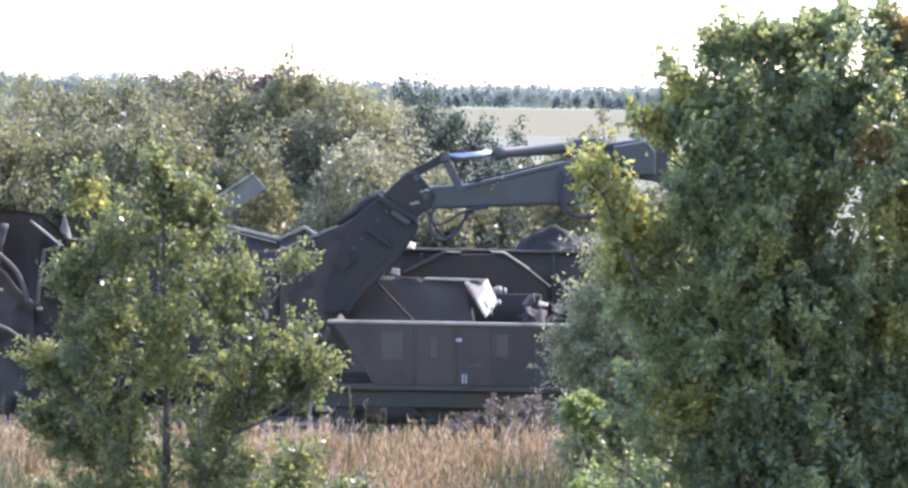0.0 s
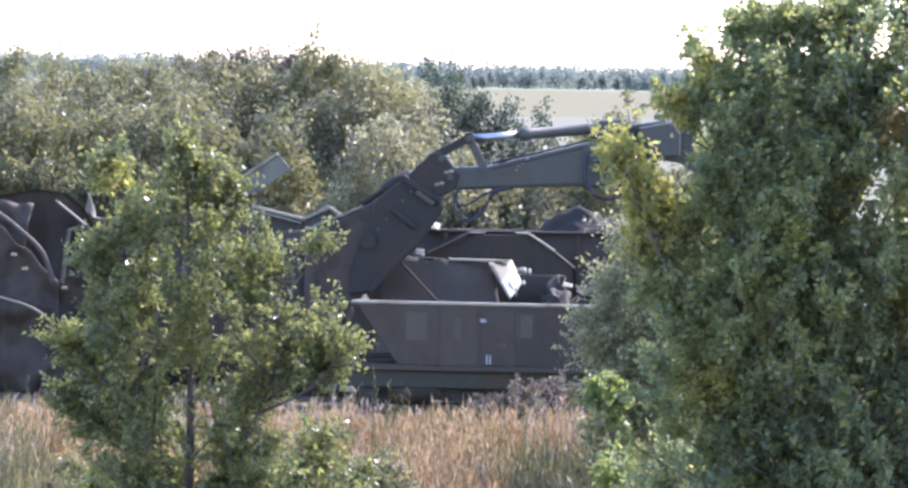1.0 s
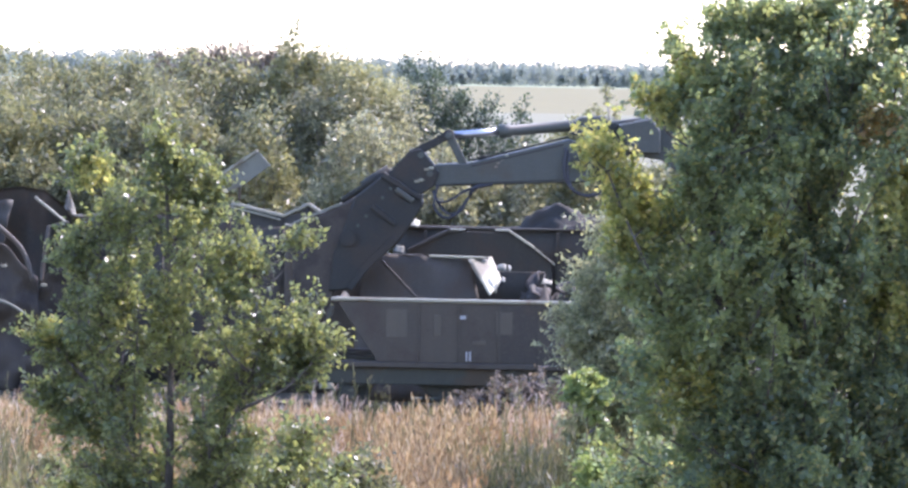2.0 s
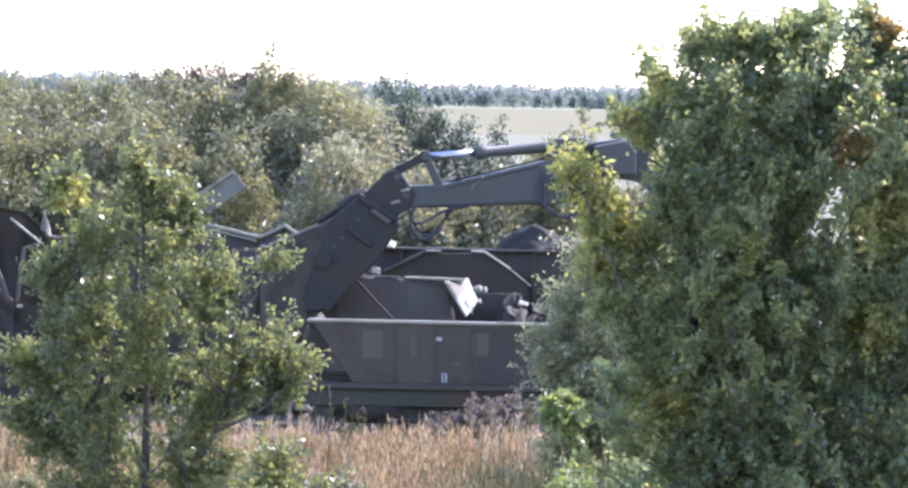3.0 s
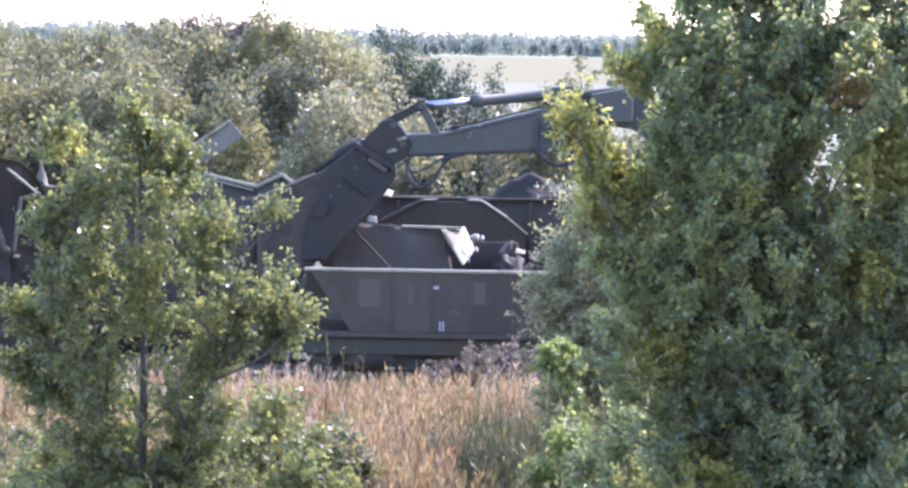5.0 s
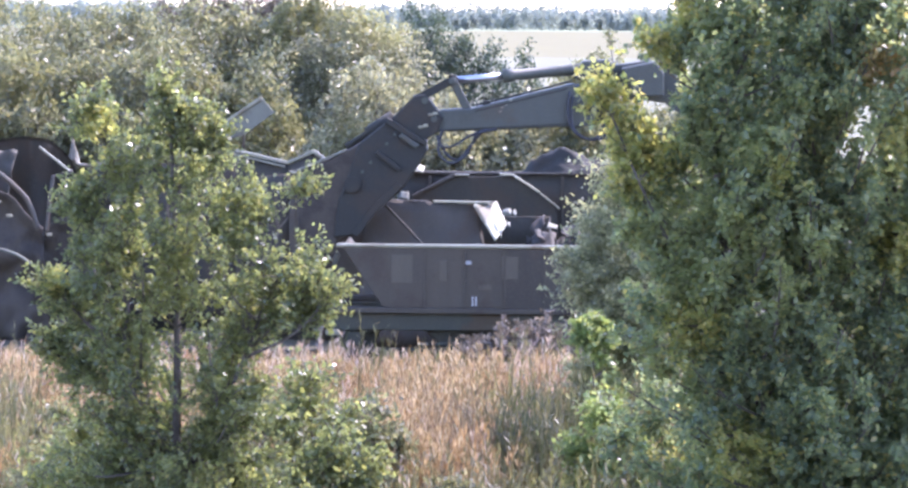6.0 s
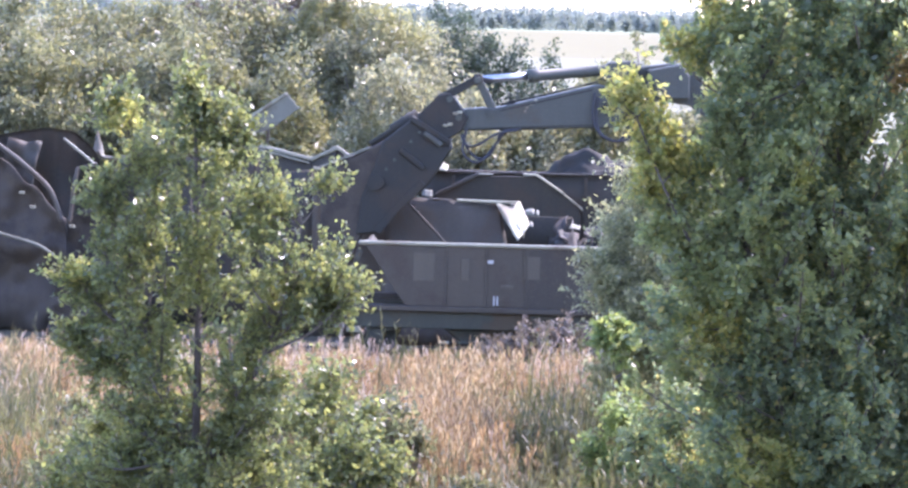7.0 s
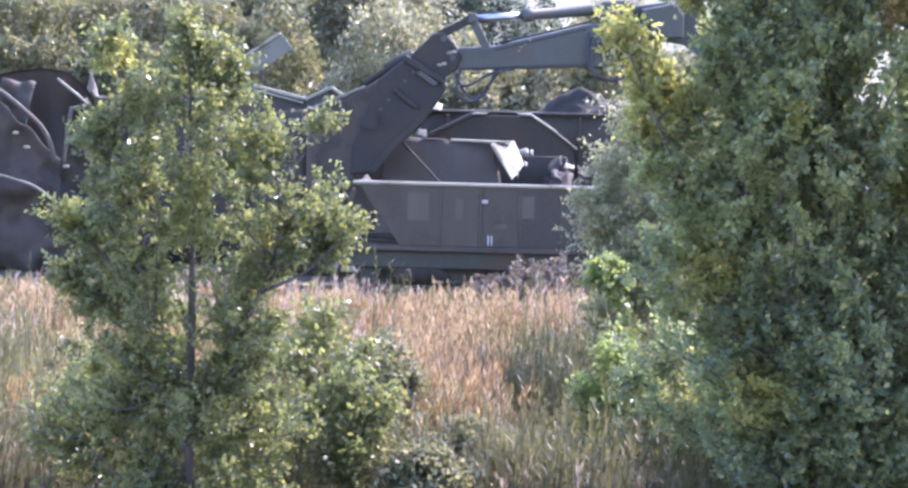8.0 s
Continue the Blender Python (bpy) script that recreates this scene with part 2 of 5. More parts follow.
def tube_mesh(name, points, radii, sides=8, smooth=True):
    if not isinstance(radii, (list, tuple)):
        radii = [radii] * len(points)
    verts, faces = tube_arrays(points, radii, sides)
    mesh = bpy.data.meshes.new(name)
    mesh.from_pydata(verts, [], faces)
    for f in mesh.polygons:
        f.use_smooth = smooth and len(f.vertices) == 4
    return mesh


def bent(points, n=6):
    """A smooth line through a few points."""
    pts = [Vector(p) for p in points]
    out = []
    for i in range(len(pts) - 1):
        a, b, c, d = pts[max(i - 1, 0)], pts[i], pts[i + 1], pts[min(i + 2, len(pts) - 1)]
        for k in range(n):
            t = k / n
            out.append(0.5 * (2 * b + (c - a) * t + (2 * a - 5 * b + 4 * c - d) * t * t + (3 * b - a - 3 * c + d) * t ** 3))
    return out + [pts[-1]]


def bar(name, a, b, wide, material, parent, label="", deep=None):
    """A square-edged bar from a to b."""
    a, b = Vector(a), Vector(b)
    way = (b - a).normalized()
    side = way.cross(Vector((0, 1, 0))).normalized() * wide / 2
    other = Vector((0, 1, 0)) * (deep or wide) / 2
    bm = bmesh.new()
    ring = [[bm.verts.new(p + s * side + o * other) for s, o in ((1, 1), (1, -1), (-1, -1), (-1, 1))] for p in (a, b)]
    bm.faces.new(ring[0])
    bm.faces.new(ring[1][::-1])
    for k in range(4):
        n = (k + 1) % 4
        bm.faces.new((ring[0][n], ring[0][k], ring[1][k], ring[1][n]))
    bmesh.ops.recalc_face_normals(bm, faces=bm.faces)
    return part(name, bevel(bm, min(wide, deep or wide) * 0.15), material, parent, label)


def sheet(name, corners, rows, cols, rumple, thick, material, parent, label="", seed=0.0, scale=1.4):
    """A torn, buckled steel sheet between four corners (near left, near right, top right, top left), with thickness."""
    a, b, c, d = [Vector(p) for p in corners]
    out = (b - a).cross(d - a).normalized()
    bm = bmesh.new()
    grid = []
    for j in range(rows + 1):
        line = []
        for i in range(cols + 1):
            u, v = i / cols, j / rows
            p = a * (1 - u) * (1 - v) + b * u * (1 - v) + c * u * v + d * (1 - u) * v
            q = p * scale + Vector((seed, seed * 0.7, 0))
            p = p + out * rumple * (noise.noise(q) + 0.45 * noise.noise(q * 2.7)) + Vector((0, 0, 1)) * rumple * 0.4 * noise.noise(q * 1.9 + Vector((5, 1, 2))) * (j == rows)
            line.append(bm.verts.new(p))
        grid.append(line)
    for j in range(rows):
        for i in range(cols):
            bm.faces.new((grid[j][i], grid[j][i + 1], grid[j + 1][i + 1], grid[j + 1][i]))
    bmesh.ops.recalc_face_normals(bm, faces=bm.faces)
    bmesh.ops.solidify(bm, geom=bm.faces[:], thickness=thick)
    for f in bm.faces:
        f.smooth = True
    return part(name, bm, material, parent, label)


def leaves_mesh(name, places, size, narrow, rng, lift=0.7, fine=True):
    """Many single leaves, each folded along its rib, as one mesh."""
    n = len(places)
    up = rng.normal(size=(n, 3)) + np.array([0, 0, lift])
    up /= np.linalg.norm(up, axis=1)[:, None]
    along = np.cross(up, rng.normal(size=(n, 3)))
    along /= np.linalg.norm(along, axis=1)[:, None]
    across = np.cross(up, along)
    length = (size * rng.uniform(0.65, 1.3, n))[:, None]
    half = length * narrow * 0.5
    fold = up * half * 0.45
    if fine:
        shape = [places - along * length * 0.5,
                 places - along * length * 0.2 + across * half * 0.9 + fold, places + along * length * 0.2 + across * half * 0.8 + fold,
                 places + along * length * 0.5 - up * length * 0.08,
                 places + along * length * 0.2 - across * half * 0.8 + fold, places - along * length * 0.2 - across * half * 0.9 + fold]
        faces = ((0, 1, 2, 3), (0, 3, 4, 5))
    else:
        shape = [places - along * length * 0.5, places + across * half + fold, places + along * length * 0.5, places - across * half + fold]
        faces = ((0, 1, 2, 3),)
    k = len(shape)
    verts = np.stack(shape, 1).reshape(-1, 3)
    quads = (np.arange(n)[:, None, None] * k + np.array(faces)[None]).reshape(-1, 4)
    return quad_mesh(name, verts, quads)


def quad_mesh(name, verts, quads):
    mesh = bpy.data.meshes.new(name)
    mesh.vertices.add(len(verts))
    mesh.vertices.foreach_set("co", verts.astype(np.float32).ravel())
    mesh.loops.add(len(quads) * 4)
    mesh.loops.foreach_set("vertex_index", quads.astype(np.int32).ravel())
    mesh.polygons.add(len(quads))
    mesh.polygons.foreach_set("loop_start", np.arange(len(quads), dtype=np.int32) * 4)
    mesh.update(calc_edges=True)
    return mesh


def twigs_mesh(name, pairs, thick):
    """Thin three-sided twigs, joined."""
    verts, faces = [], []
    for a, b in pairs:
        mid = (a + b) / 2 + Vector((0, 0, 0.06 * (b - a).length))
        v, f = tube_arrays((a, mid, b), (thick, thick * 0.7, thick * 0.35), 3)
        base = len(verts)
        verts += v
        faces += [tuple(i + base for i in q) for q in f]
    mesh = bpy.data.meshes.new(name)
    mesh.from_pydata(verts, [], faces)
    return mesh


def tree(name, label, category, trunks, lobes, leaf, bark, size, narrow, per, spread, seed, gap=-0.25, group="", accents=(), fine=True, lift=0.7, twig=0.010, shell=2.0, ragged=0.16, spray=0.5, upward=0.0):
    """A tree or bush: tapered trunks, a limb into each lobe of the crown, twigs, and tufts of leaves at their ends.
    trunks: (points, foot radius); lobes: (x, y, z, rx, ry, rz, sprays); accents: (x, y, z, radius, leaf material, name)."""
    rng = np.random.default_rng(seed)
    foot = Vector(trunks[0][0][0])
    top = thing(name, foot, label, category, group)
    lines = []
    for points, radius in trunks:
        line = bent(points, 5)
        lines.append(line)
        radii = [radius * (1 - 0.82 * i / (len(line) - 1)) for i in range(len(line))]
        part_from("trunk", tube_mesh("trunk", line, radii, 9), bark, top)
    ends, roots = [], []
    for x, y, z, rx, ry, rz, count in lobes:
        heart = Vector((x, y, z))
        line = min(lines, key=lambda l: min((p - heart).length for p in l))
        below = [p for p in line if p.z < z - 0.2 * rz] or [line[0]]
        root = min(below, key=lambda p: (p - heart).length + 0.3 * abs(p.z - (z - rz)))
        sag = (root + heart) / 2 + Vector((rng.normal() * 0.12, rng.normal() * 0.12, 0.10 * (heart - root).length))
        limb = bent((root, sag, heart + Vector((0, 0, rz * 0.35))), 6)
        r0 = max(0.018, 0.016 * (heart - root).length + 0.012)
        part_from("limb", tube_mesh("limb", limb, [r0 * (1 - 0.75 * i / (len(limb) - 1)) for i in range(len(limb))], 6), bark, top)
        made = 0
        for _ in range(count * 4):
            if made >= count:
                break
            way = rng.normal(size=3)
            way /= np.linalg.norm(way)
            reach = rng.uniform(0.1, 1) ** (1 / shell) * (1 + ragged * abs(rng.normal()))
            p = heart + Vector(way * np.array([rx, ry, rz]) * reach)
            if p.z < 0.05 or noise.noise(p * 2.3 + Vector((seed * 3.1, 0, 0))) < gap:
                continue
            near = min(limb[2:], key=lambda q: (q - p).length)
            p = p + Vector((0, 0, 0.25 * (p - near).length * rng.uniform(-0.2, 1.0) + upward * rng.random() ** 2))
            ends.append(p)
            roots.append(near)
            made += 1
    tagged(part_from("brushwood", twigs_mesh("brushwood", list(zip(roots, ends)), twig), bark, top), kind="stuff")
    tips, starts = np.array([tuple(p) for p in ends]), np.array([tuple(p) for p in roots])
    # leaves sit along the outer part of each twig, in sprays
    ways = tips - starts
    lengths = np.linalg.norm(ways, axis=1)[:, None] + 1e-6
    inner = tips - ways / lengths * np.minimum(lengths, spray)
    along = rng.uniform(0, 1.08, len(tips) * per)
    places = np.repeat(inner, per, axis=0) + np.repeat(tips - inner, per, axis=0) * along[:, None]
    girth = np.repeat(rng.uniform(0.55, 1.25, len(tips)), per) * (1.15 - 0.6 * along)
    places = places + rng.normal(size=places.shape) * np.array([spread, spread, spread * 0.7]) * girth[:, None]
    places = places[places[:, 2] > 0.02]
    rest = np.ones(len(places), bool)
    for x, y, z, radius, material, _ in accents:
        far = ((places - np.array([x, y, z])) ** 2).sum(1) + rng.normal(size=len(places)) * radius * radius * 0.25
        chosen = rest & (far < radius * radius)
        rest &= ~chosen
        if chosen.sum():
            part_from("foliage", leaves_mesh("foliage", places[chosen], size, narrow, rng, lift, fine), material, top, "turning autumn foliage")
    part_from("crown", leaves_mesh("crown", places[rest], size, narrow, rng, lift, fine), leaf, top)
    return top


def branching(name, label, category, trunks, outline, depth, leaf, bark, size, narrow, limbs, twigs, per, seed, gap=-0.3, group="", accents=(), spread=0.045, fine=True, sprigs=()):
    """A broadleaf tree: tapered stems, limbs that climb out to the crown's outline, side twigs, and leaves set along the twigs.
    trunks: (points, foot radius); outline: (height, one side, other side); accents: (x, y, z, radius, leaf material); sprigs: (x, y, z, limbs) that stand out of the outline."""
    rng = np.random.default_rng(seed)
    foot = Vector(trunks[0][0][0])
    top = thing(name, foot, label, category, group)
    lines = []
    for points, radius in trunks:
        line = bent(points, 8)
        lines.append(line)
        part_from("trunk", tube_mesh("trunk", line, [radius * (1 - 0.84 * i / (len(line) - 1)) for i in range(len(line))], 9), bark, top)
    zs, lefts, rights = (np.array(c, float) for c in zip(*outline))
    wide = rights - lefts
    fine_z = np.linspace(zs.min(), zs.max(), 120)
    weight = np.cumsum(np.interp(fine_z, zs, wide))
    weight /= weight[-1]
    spots = rng.permutation(limbs)
    roots, ends = [], []
    aims = [Vector((x, y, z)) + Vector(rng.normal(size=3)) * 0.13 for x, y, z, count in sprigs for _ in range(count)]
    for k in range(limbs + len(aims)):
        z = np.interp((k % limbs + rng.random()) / limbs, weight, fine_z)
        lo, hi = np.interp(z, zs, lefts), np.interp(z, zs, rights)
        turn = 2.39996 * k
        reach = (0.2 + 0.8 * (spots[k % limbs] + 0.5) / limbs) ** 0.6 * (1 + 0.05 * rng.normal())
        mid = (lo + hi) / 2
        end = Vector((mid + math.cos(turn) * reach * (hi - lo) / 2, foot.y + math.sin(turn) * reach * depth * min(1.0, (hi - lo) / 2.5), z))
        if k >= limbs:
            end = aims[k - limbs]
            z = end.z
        line = min(lines, key=lambda l: min((p - end).length for p in l))
        out = min(math.hypot(p.x - end.x, p.y - end.y) for p in line)
        want = max(0.35, z - rng.uniform(0.55, 1.05) * out - 0.15)
        root = min(line, key=lambda p: abs(p.z - want))
        sag = root.lerp(end, 0.55) + Vector((rng.normal() * 0.08, rng.normal() * 0.08, -0.10 * (end - root).length))
        limb = bent((root, sag, end), 7)
        r0 = 0.008 + 0.011 * (end - root).length
        part_from("limb", tube_mesh("limb", limb, [r0 * (1 - 0.8 * i / (len(limb) - 1)) for i in range(len(limb))], 5), bark, top)
        for _ in range(twigs):
            at = rng.uniform(0.22 if k < limbs else 0.6, 1.0)
            p = limb[int(at * (len(limb) - 1))]
            if noise.noise(p * 1.9 + Vector((seed * 3.1, 0, 0))) < gap:
                continue
            way = (end - sag).normalized() * 0.55 + Vector(rng.normal(size=3)) * 0.55 + Vector((0, 0, 0.22))
            q = p + way.normalized() * rng.uniform(0.22, 0.62) * (1.25 - 0.55 * at)
            if q.z > 0.1:
                roots.append(p)
                ends.append(q)
    tagged(part_from("brushwood", twigs_mesh("brushwood", list(zip(roots, ends)), 0.007), bark, top), kind="stuff")
    tips, starts = np.array([tuple(p) for p in ends]), np.array([tuple(p) for p in roots])
    along = rng.uniform(0.12, 1.1, len(tips) * per)
    places = np.repeat(starts, per, axis=0) + np.repeat(tips - starts, per, axis=0) * along[:, None]
    places = places + rng.normal(size=places.shape) * spread * (1.5 - 0.7 * along)[:, None]
    places = places[places[:, 2] > 0.03]
    rest = np.ones(len(places), bool)
    for x, y, z, radius, material in accents:
        far = ((places - np.array([x, y, z])) ** 2 * np.array([1, 0.2, 1])).sum(1) + rng.normal(size=len(places)) * radius * radius * 0.35
        chosen = rest & (far < radius * radius)
        rest &= ~chosen
        if chosen.sum():
            part_from("foliage", leaves_mesh("foliage", places[chosen], size, narrow, rng, 0.45, fine), material, top, "turning autumn foliage")
    part_from("crown", leaves_mesh("crown", places[rest], size, narrow, rng, 0.45, fine), leaf, top)
    return top


# ---- the ground: one sheet from behind the camera to the horizon ----
def ground():
    bands = ((-80, SOIL), (-20, SOIL), (20, SOIL), (35, SOIL), (50, SOIL), (70, SOIL), (95, SOIL), (150, MEADOW), (250, MEADOW), (380, MEADOW),
             (445, MEADOW), (520, STUBBLE), (640, STUBBLE), (800, STUBBLE), (950, STUBBLE), (1300, FARLAND), (2200, FARLAND), (4600, FARLAND))
    xs = [-3500, -1500, -700, -350] + [-200 + 12.5 * i for i in range(33)] + [350, 700, 1500, 3500]
    bm = bmesh.new()
    rows = []
    for y, _ in bands:
        rows.append([bm.verts.new((x, y + (0 if y < 100 else 0.012 * y * noise.noise(Vector((x * 0.02, y * 0.01, 3)))), 0)) for x in xs])
    mats = [SOIL, MEADOW, STUBBLE, FARLAND]
    for j in range(len(rows) - 1):
        for i in range(len(xs) - 1):
            f = bm.faces.new((rows[j][i], rows[j][i + 1], rows[j + 1][i + 1], rows[j + 1][i]))
            f.material_index = mats.index(bands[j + 1][1])
    ob = part("ground", bm, mats[0], None)
    for m in mats[1:]:
        ob.data.materials.append(m)
    return tagged(ob, "rough soil, meadow and pale stubble fields to the horizon", "ground", "", "structure")


ground()


def far_woods():
    """The belts of trees along the far edge of the fields."""
    rng = np.random.default_rng(11)
    spots = []
    for row, (y, low, high) in enumerate(((1010, 5.0, 8.0), (1060, 6.5, 9.5), (1120, 7.5, 11.0))):
        x = -300.0
        while x < 260:
            x += rng.uniform(2.0, 5.5)
            tall = rng.uniform(low, high) * (1.15 if x < -110 else 1.0) * (0.75 + 0.35 * (noise.noise(Vector((x * 0.04, row * 3.0, 0))) + 0.5))
            wide = tall * rng.uniform(0.30, 0.55)
            n = 300
            p = rng.normal(size=(n, 3)) * np.array([wide * 0.5, wide * 0.4, tall * 0.24])
            p[:, 2] = np.clip(p[:, 2] + tall * 0.52, 0.2, tall * rng.uniform(0.92, 1.08))
            p[:, 0] *= np.clip(1.5 - p[:, 2] / tall, 0.3, 1.2)
            spots.append(p + np.array([x, y + rng.uniform(-12, 12), 0]))
    places = np.concatenate(spots)
    ob = part_from("far_woods", leaves_mesh("far_woods", places, 0.95, 0.85, rng, 0.2, False), LEAF_HAZED, None)
    tagged(ob, "belt of distant trees along the fields, haze in their leaf colour", "woods", "", "stuff")
    n = 2600
    line = np.stack([rng.uniform(20, 46, n), rng.uniform(430, 436, n), rng.uniform(0.05, 0.8, n)], 1)
    hedge = part_from("field_hedge", leaves_mesh("field_hedge", line, 0.5, 0.6, rng, 0.4, False), LEAF_DARK, None)
    tagged(hedge, "low dark hedge line across the stubble field", "hedge", "", "stuff")


far_woods()


def mast():
    top = thing("radio_mast", (15.4, 1180, 0), "slim grey lattice radio mast in the far fields", "mast")
    for dx, dy in ((-0.45, 0), (0.45, 0), (0, 0.6)):
        part_from("mast_leg", tube_mesh("mast_leg", ((15.4 + dx, 1180 + dy, 0), (15.4 + dx * 0.8, 1180 + dy * 0.8, 17.4)), 0.15, 5), PALE_STEEL, top)
    for k in range(11):
        z = 1.5 * k + 0.4
        s = 1 if k % 2 else -1
        part_from("brace", tube_mesh("brace", ((15.4 - 0.42 * s, 1180, z), (15.4 + 0.42 * s, 1180, z + 1.4)), 0.09, 4), PALE_STEEL, top)
    for s in (-1, 1):
        part("antenna", block(15.4 + s * 0.7 - 0.16, 15.4 + s * 0.7 + 0.16, 1179.6, 1180.0, 15.4, 17.6), PALE_STEEL, top)


mast()


def pylon(x, y, tall):
    top = thing("electricity_pylon", (x, y, 0), "pale steel lattice electricity pylon far beyond the trees", "pylon")
    half = 3.2
    for sx in (-1, 1):
        for sy in (-1, 1):
            part_from("leg", tube_mesh("leg", ((x + sx * half, y + sy * half, 0), (x + sx * 1.1, y + sy * 1.1, tall * 0.62), (x + sx * 0.35, y + sy * 0.35, tall)), 0.14, 4), GALV, top)
    for k in range(9):
        z0, z1 = tall * k / 9.0, tall * (k + 1) / 9.0
        w0, w1 = half * (1 - 0.9 * z0 / tall), half * (1 - 0.9 * z1 / tall)
        for s in (-1, 1):
            part_from("brace", tube_mesh("brace", ((x - s * w0, y - w0, z0), (x + s * w1, y - w1, z1)), 0.07, 4), GALV, top)
    for z, w in ((tall * 0.66, 5.5), (tall * 0.79, 7.0), (tall * 0.91, 4.5)):
        part_from("crossarm", tube_mesh("crossarm", ((x - w, y, z), (x, y, z + 0.9), (x + w, y, z)), 0.14, 4), GALV, top)
    return top


pylon(100.0, 1150.0, 47.0)


# ---- the hopper wagon on the track ----
def rails():
    for y in (58.78, 60.22):
        ob = part("rail", prism(((-30, 0.12), (30, 0.12), (30, 0.28), (-30, 0.28)), y - 0.035, y + 0.035, 0.01), UNDER, None)
        tagged(ob, "dark worn steel rail under the wagon", "rail", "rails of the track", "structure")
    bed = part("ballast", prism(((-30, 0.0), (30, 0.0), (30, 0.12), (-30, 0.12)), 57.6, 61.4, 0.0), SOIL, None)
    tagged(bed, "low overgrown ballast bed of the siding", "ballast", "", "structure")


rails()


def wagon():
    top = thing("hopper_wagon", (0.4, 59.5, 0.28), "dark grey weathered hopper wagon with dusty top rim", "wagon")
    near, far = 58.25, 60.75
    tl, tr, bl, br = -3.12, 4.12, -2.30, 3.30
    z0, z1 = 1.37, 2.56
    n = 7

    def edge(u, v):
        if u < 0.01 or u > 0.99:
            return (tl if u < 0.5 else tr) * v + (bl if u < 0.5 else br) * (1 - v)
        return bl + (br - bl) * u

    for y, name in ((near, "side_panel"), (far, "side_panel")):
        for k in range(n):
            u0, u1 = k / n + 0.0012, (k + 1) / n - 0.0012
            o = ((edge(u0, 0), z0), (edge(u1, 0), z0), (edge(u1, 1), z1), (edge(u0, 1), z1))
            dy = 0.012 * ((k * 7) % 3 - 1)
            if y == far:
                o = o[:2] + tuple((x, z - 0.25) for x, z in o[2:])
            part(name, prism(o, y + dy, y + dy + 0.05, 0.012), WAGON, top)
        for k in range(1, n):
            x0, x1 = edge(k / n, 0), edge(k / n, 1)
            bar("rib", (x0, y + (-0.012 if y == near else 0.062), z0), (x1, y + (-0.012 if y == near else 0.062), z1 - (0.25 if y == far else 0.0)), 0.05, WAGON, top, "", 0.03)
    for x_top, x_low in ((tl, bl), (tr, br)):
        o = ((x_low, z0), (x_low + 0.05, z0), (x_top + 0.05, z1), (x_top, z1))
        part("end_sheet", prism(o, near + 0.06, far, 0.0), UNDER, top)
    part("floor_sheet", block(bl, br, near + 0.06, far, z0 - 0.02, z0 + 0.03), UNDER, top)
    part("top_rim", block(tl - 0.12, tr + 0.12, near - 0.05, near + 0.09, z1, z1 + 0.075, 0.02), RIM, top, "dusty pale top rim")
    part("top_rim", block(tl - 0.12, tr + 0.12, far - 0.02, far + 0.12, z1 - 0.24, z1 - 0.16, 0.02), RIM, top, "dusty pale top rim")
    for x in (tl - 0.05, tr - 0.05):
        part("top_rim", prism(((x, z1 - 0.02), (x + 0.12, z1 - 0.02), (x + 0.12, z1 + 0.05), (x, z1 + 0.05)), near + 0.09, near + 0.5, 0.02), RIM, top, "dusty pale top rim")
    part("sill", block(-4.6, 5.6, near - 0.03, near + 0.14, 1.25, 1.37, 0.02), WAGON, top)
    part("sill", block(-4.6, 5.6, far - 0.10, far + 0.08, 1.25, 1.37, 0.02), WAGON, top)
    part("solebar", block(-4.55, 5.55, near + 0.10, near + 0.22, 0.90, 1.25, 0.02), UNDER, top)
    part("solebar", block(-4.55, 5.55, far - 0.22, far - 0.10, 0.90, 1.25, 0.02), UNDER, top)
    for x in (-4.6, 5.48):
        part("headstock", block(x, x + 0.12, near + 0.1, far - 0.1, 0.84, 1.24, 0.02), UNDER, top)
    part("hopper_bottom", prism(((-1.9, 1.18), (2.9, 1.18), (1.9, 0.40), (-0.9, 0.40)), near + 0.35, far - 0.35, 0.02), UNDER, top)
    for x in (-4.2, -3.55, 4.55, 5.15):
        bar("end_post", (x, near + 0.04, 1.37), (x + (0.35 if x < 0 else -0.35), near + 0.04, 2.44), 0.09, UNDER, top)
    for x in (-2.9, 3.9):
        for y in (58.78, 60.22):
            wheel = part_from("wheel", tube_mesh("wheel", ((x, y - 0.07, 0.74), (x, y - 0.05, 0.74), (x, y + 0.05, 0.74), (x, y + 0.07, 0.74)), (0.40, 0.46, 0.46, 0.42), 28), UNDER, top)
            part_from("hub", tube_mesh("hub", ((x, y - 0.14, 0.74), (x, y + 0.12, 0.74)), 0.11, 12), UNDER, wheel)
        part_from("axle", tube_mesh("axle", ((x, 58.4, 0.74), (x, 60.6, 0.74)), 0.075, 10), UNDER, top)
        for y in (58.42, 60.46):
            part("axle_box", block(x - 0.16, x + 0.16, y, y + 0.12, 0.58, 0.88, 0.02), UNDER, top)
            part_from("leaf_spring", tube_mesh("leaf_spring", bent(((x - 0.6, y + 0.05, 0.93), (x, y + 0.05, 0.84), (x + 0.6, y + 0.05, 0.93)), 4), 0.045, 6), UNDER, top)
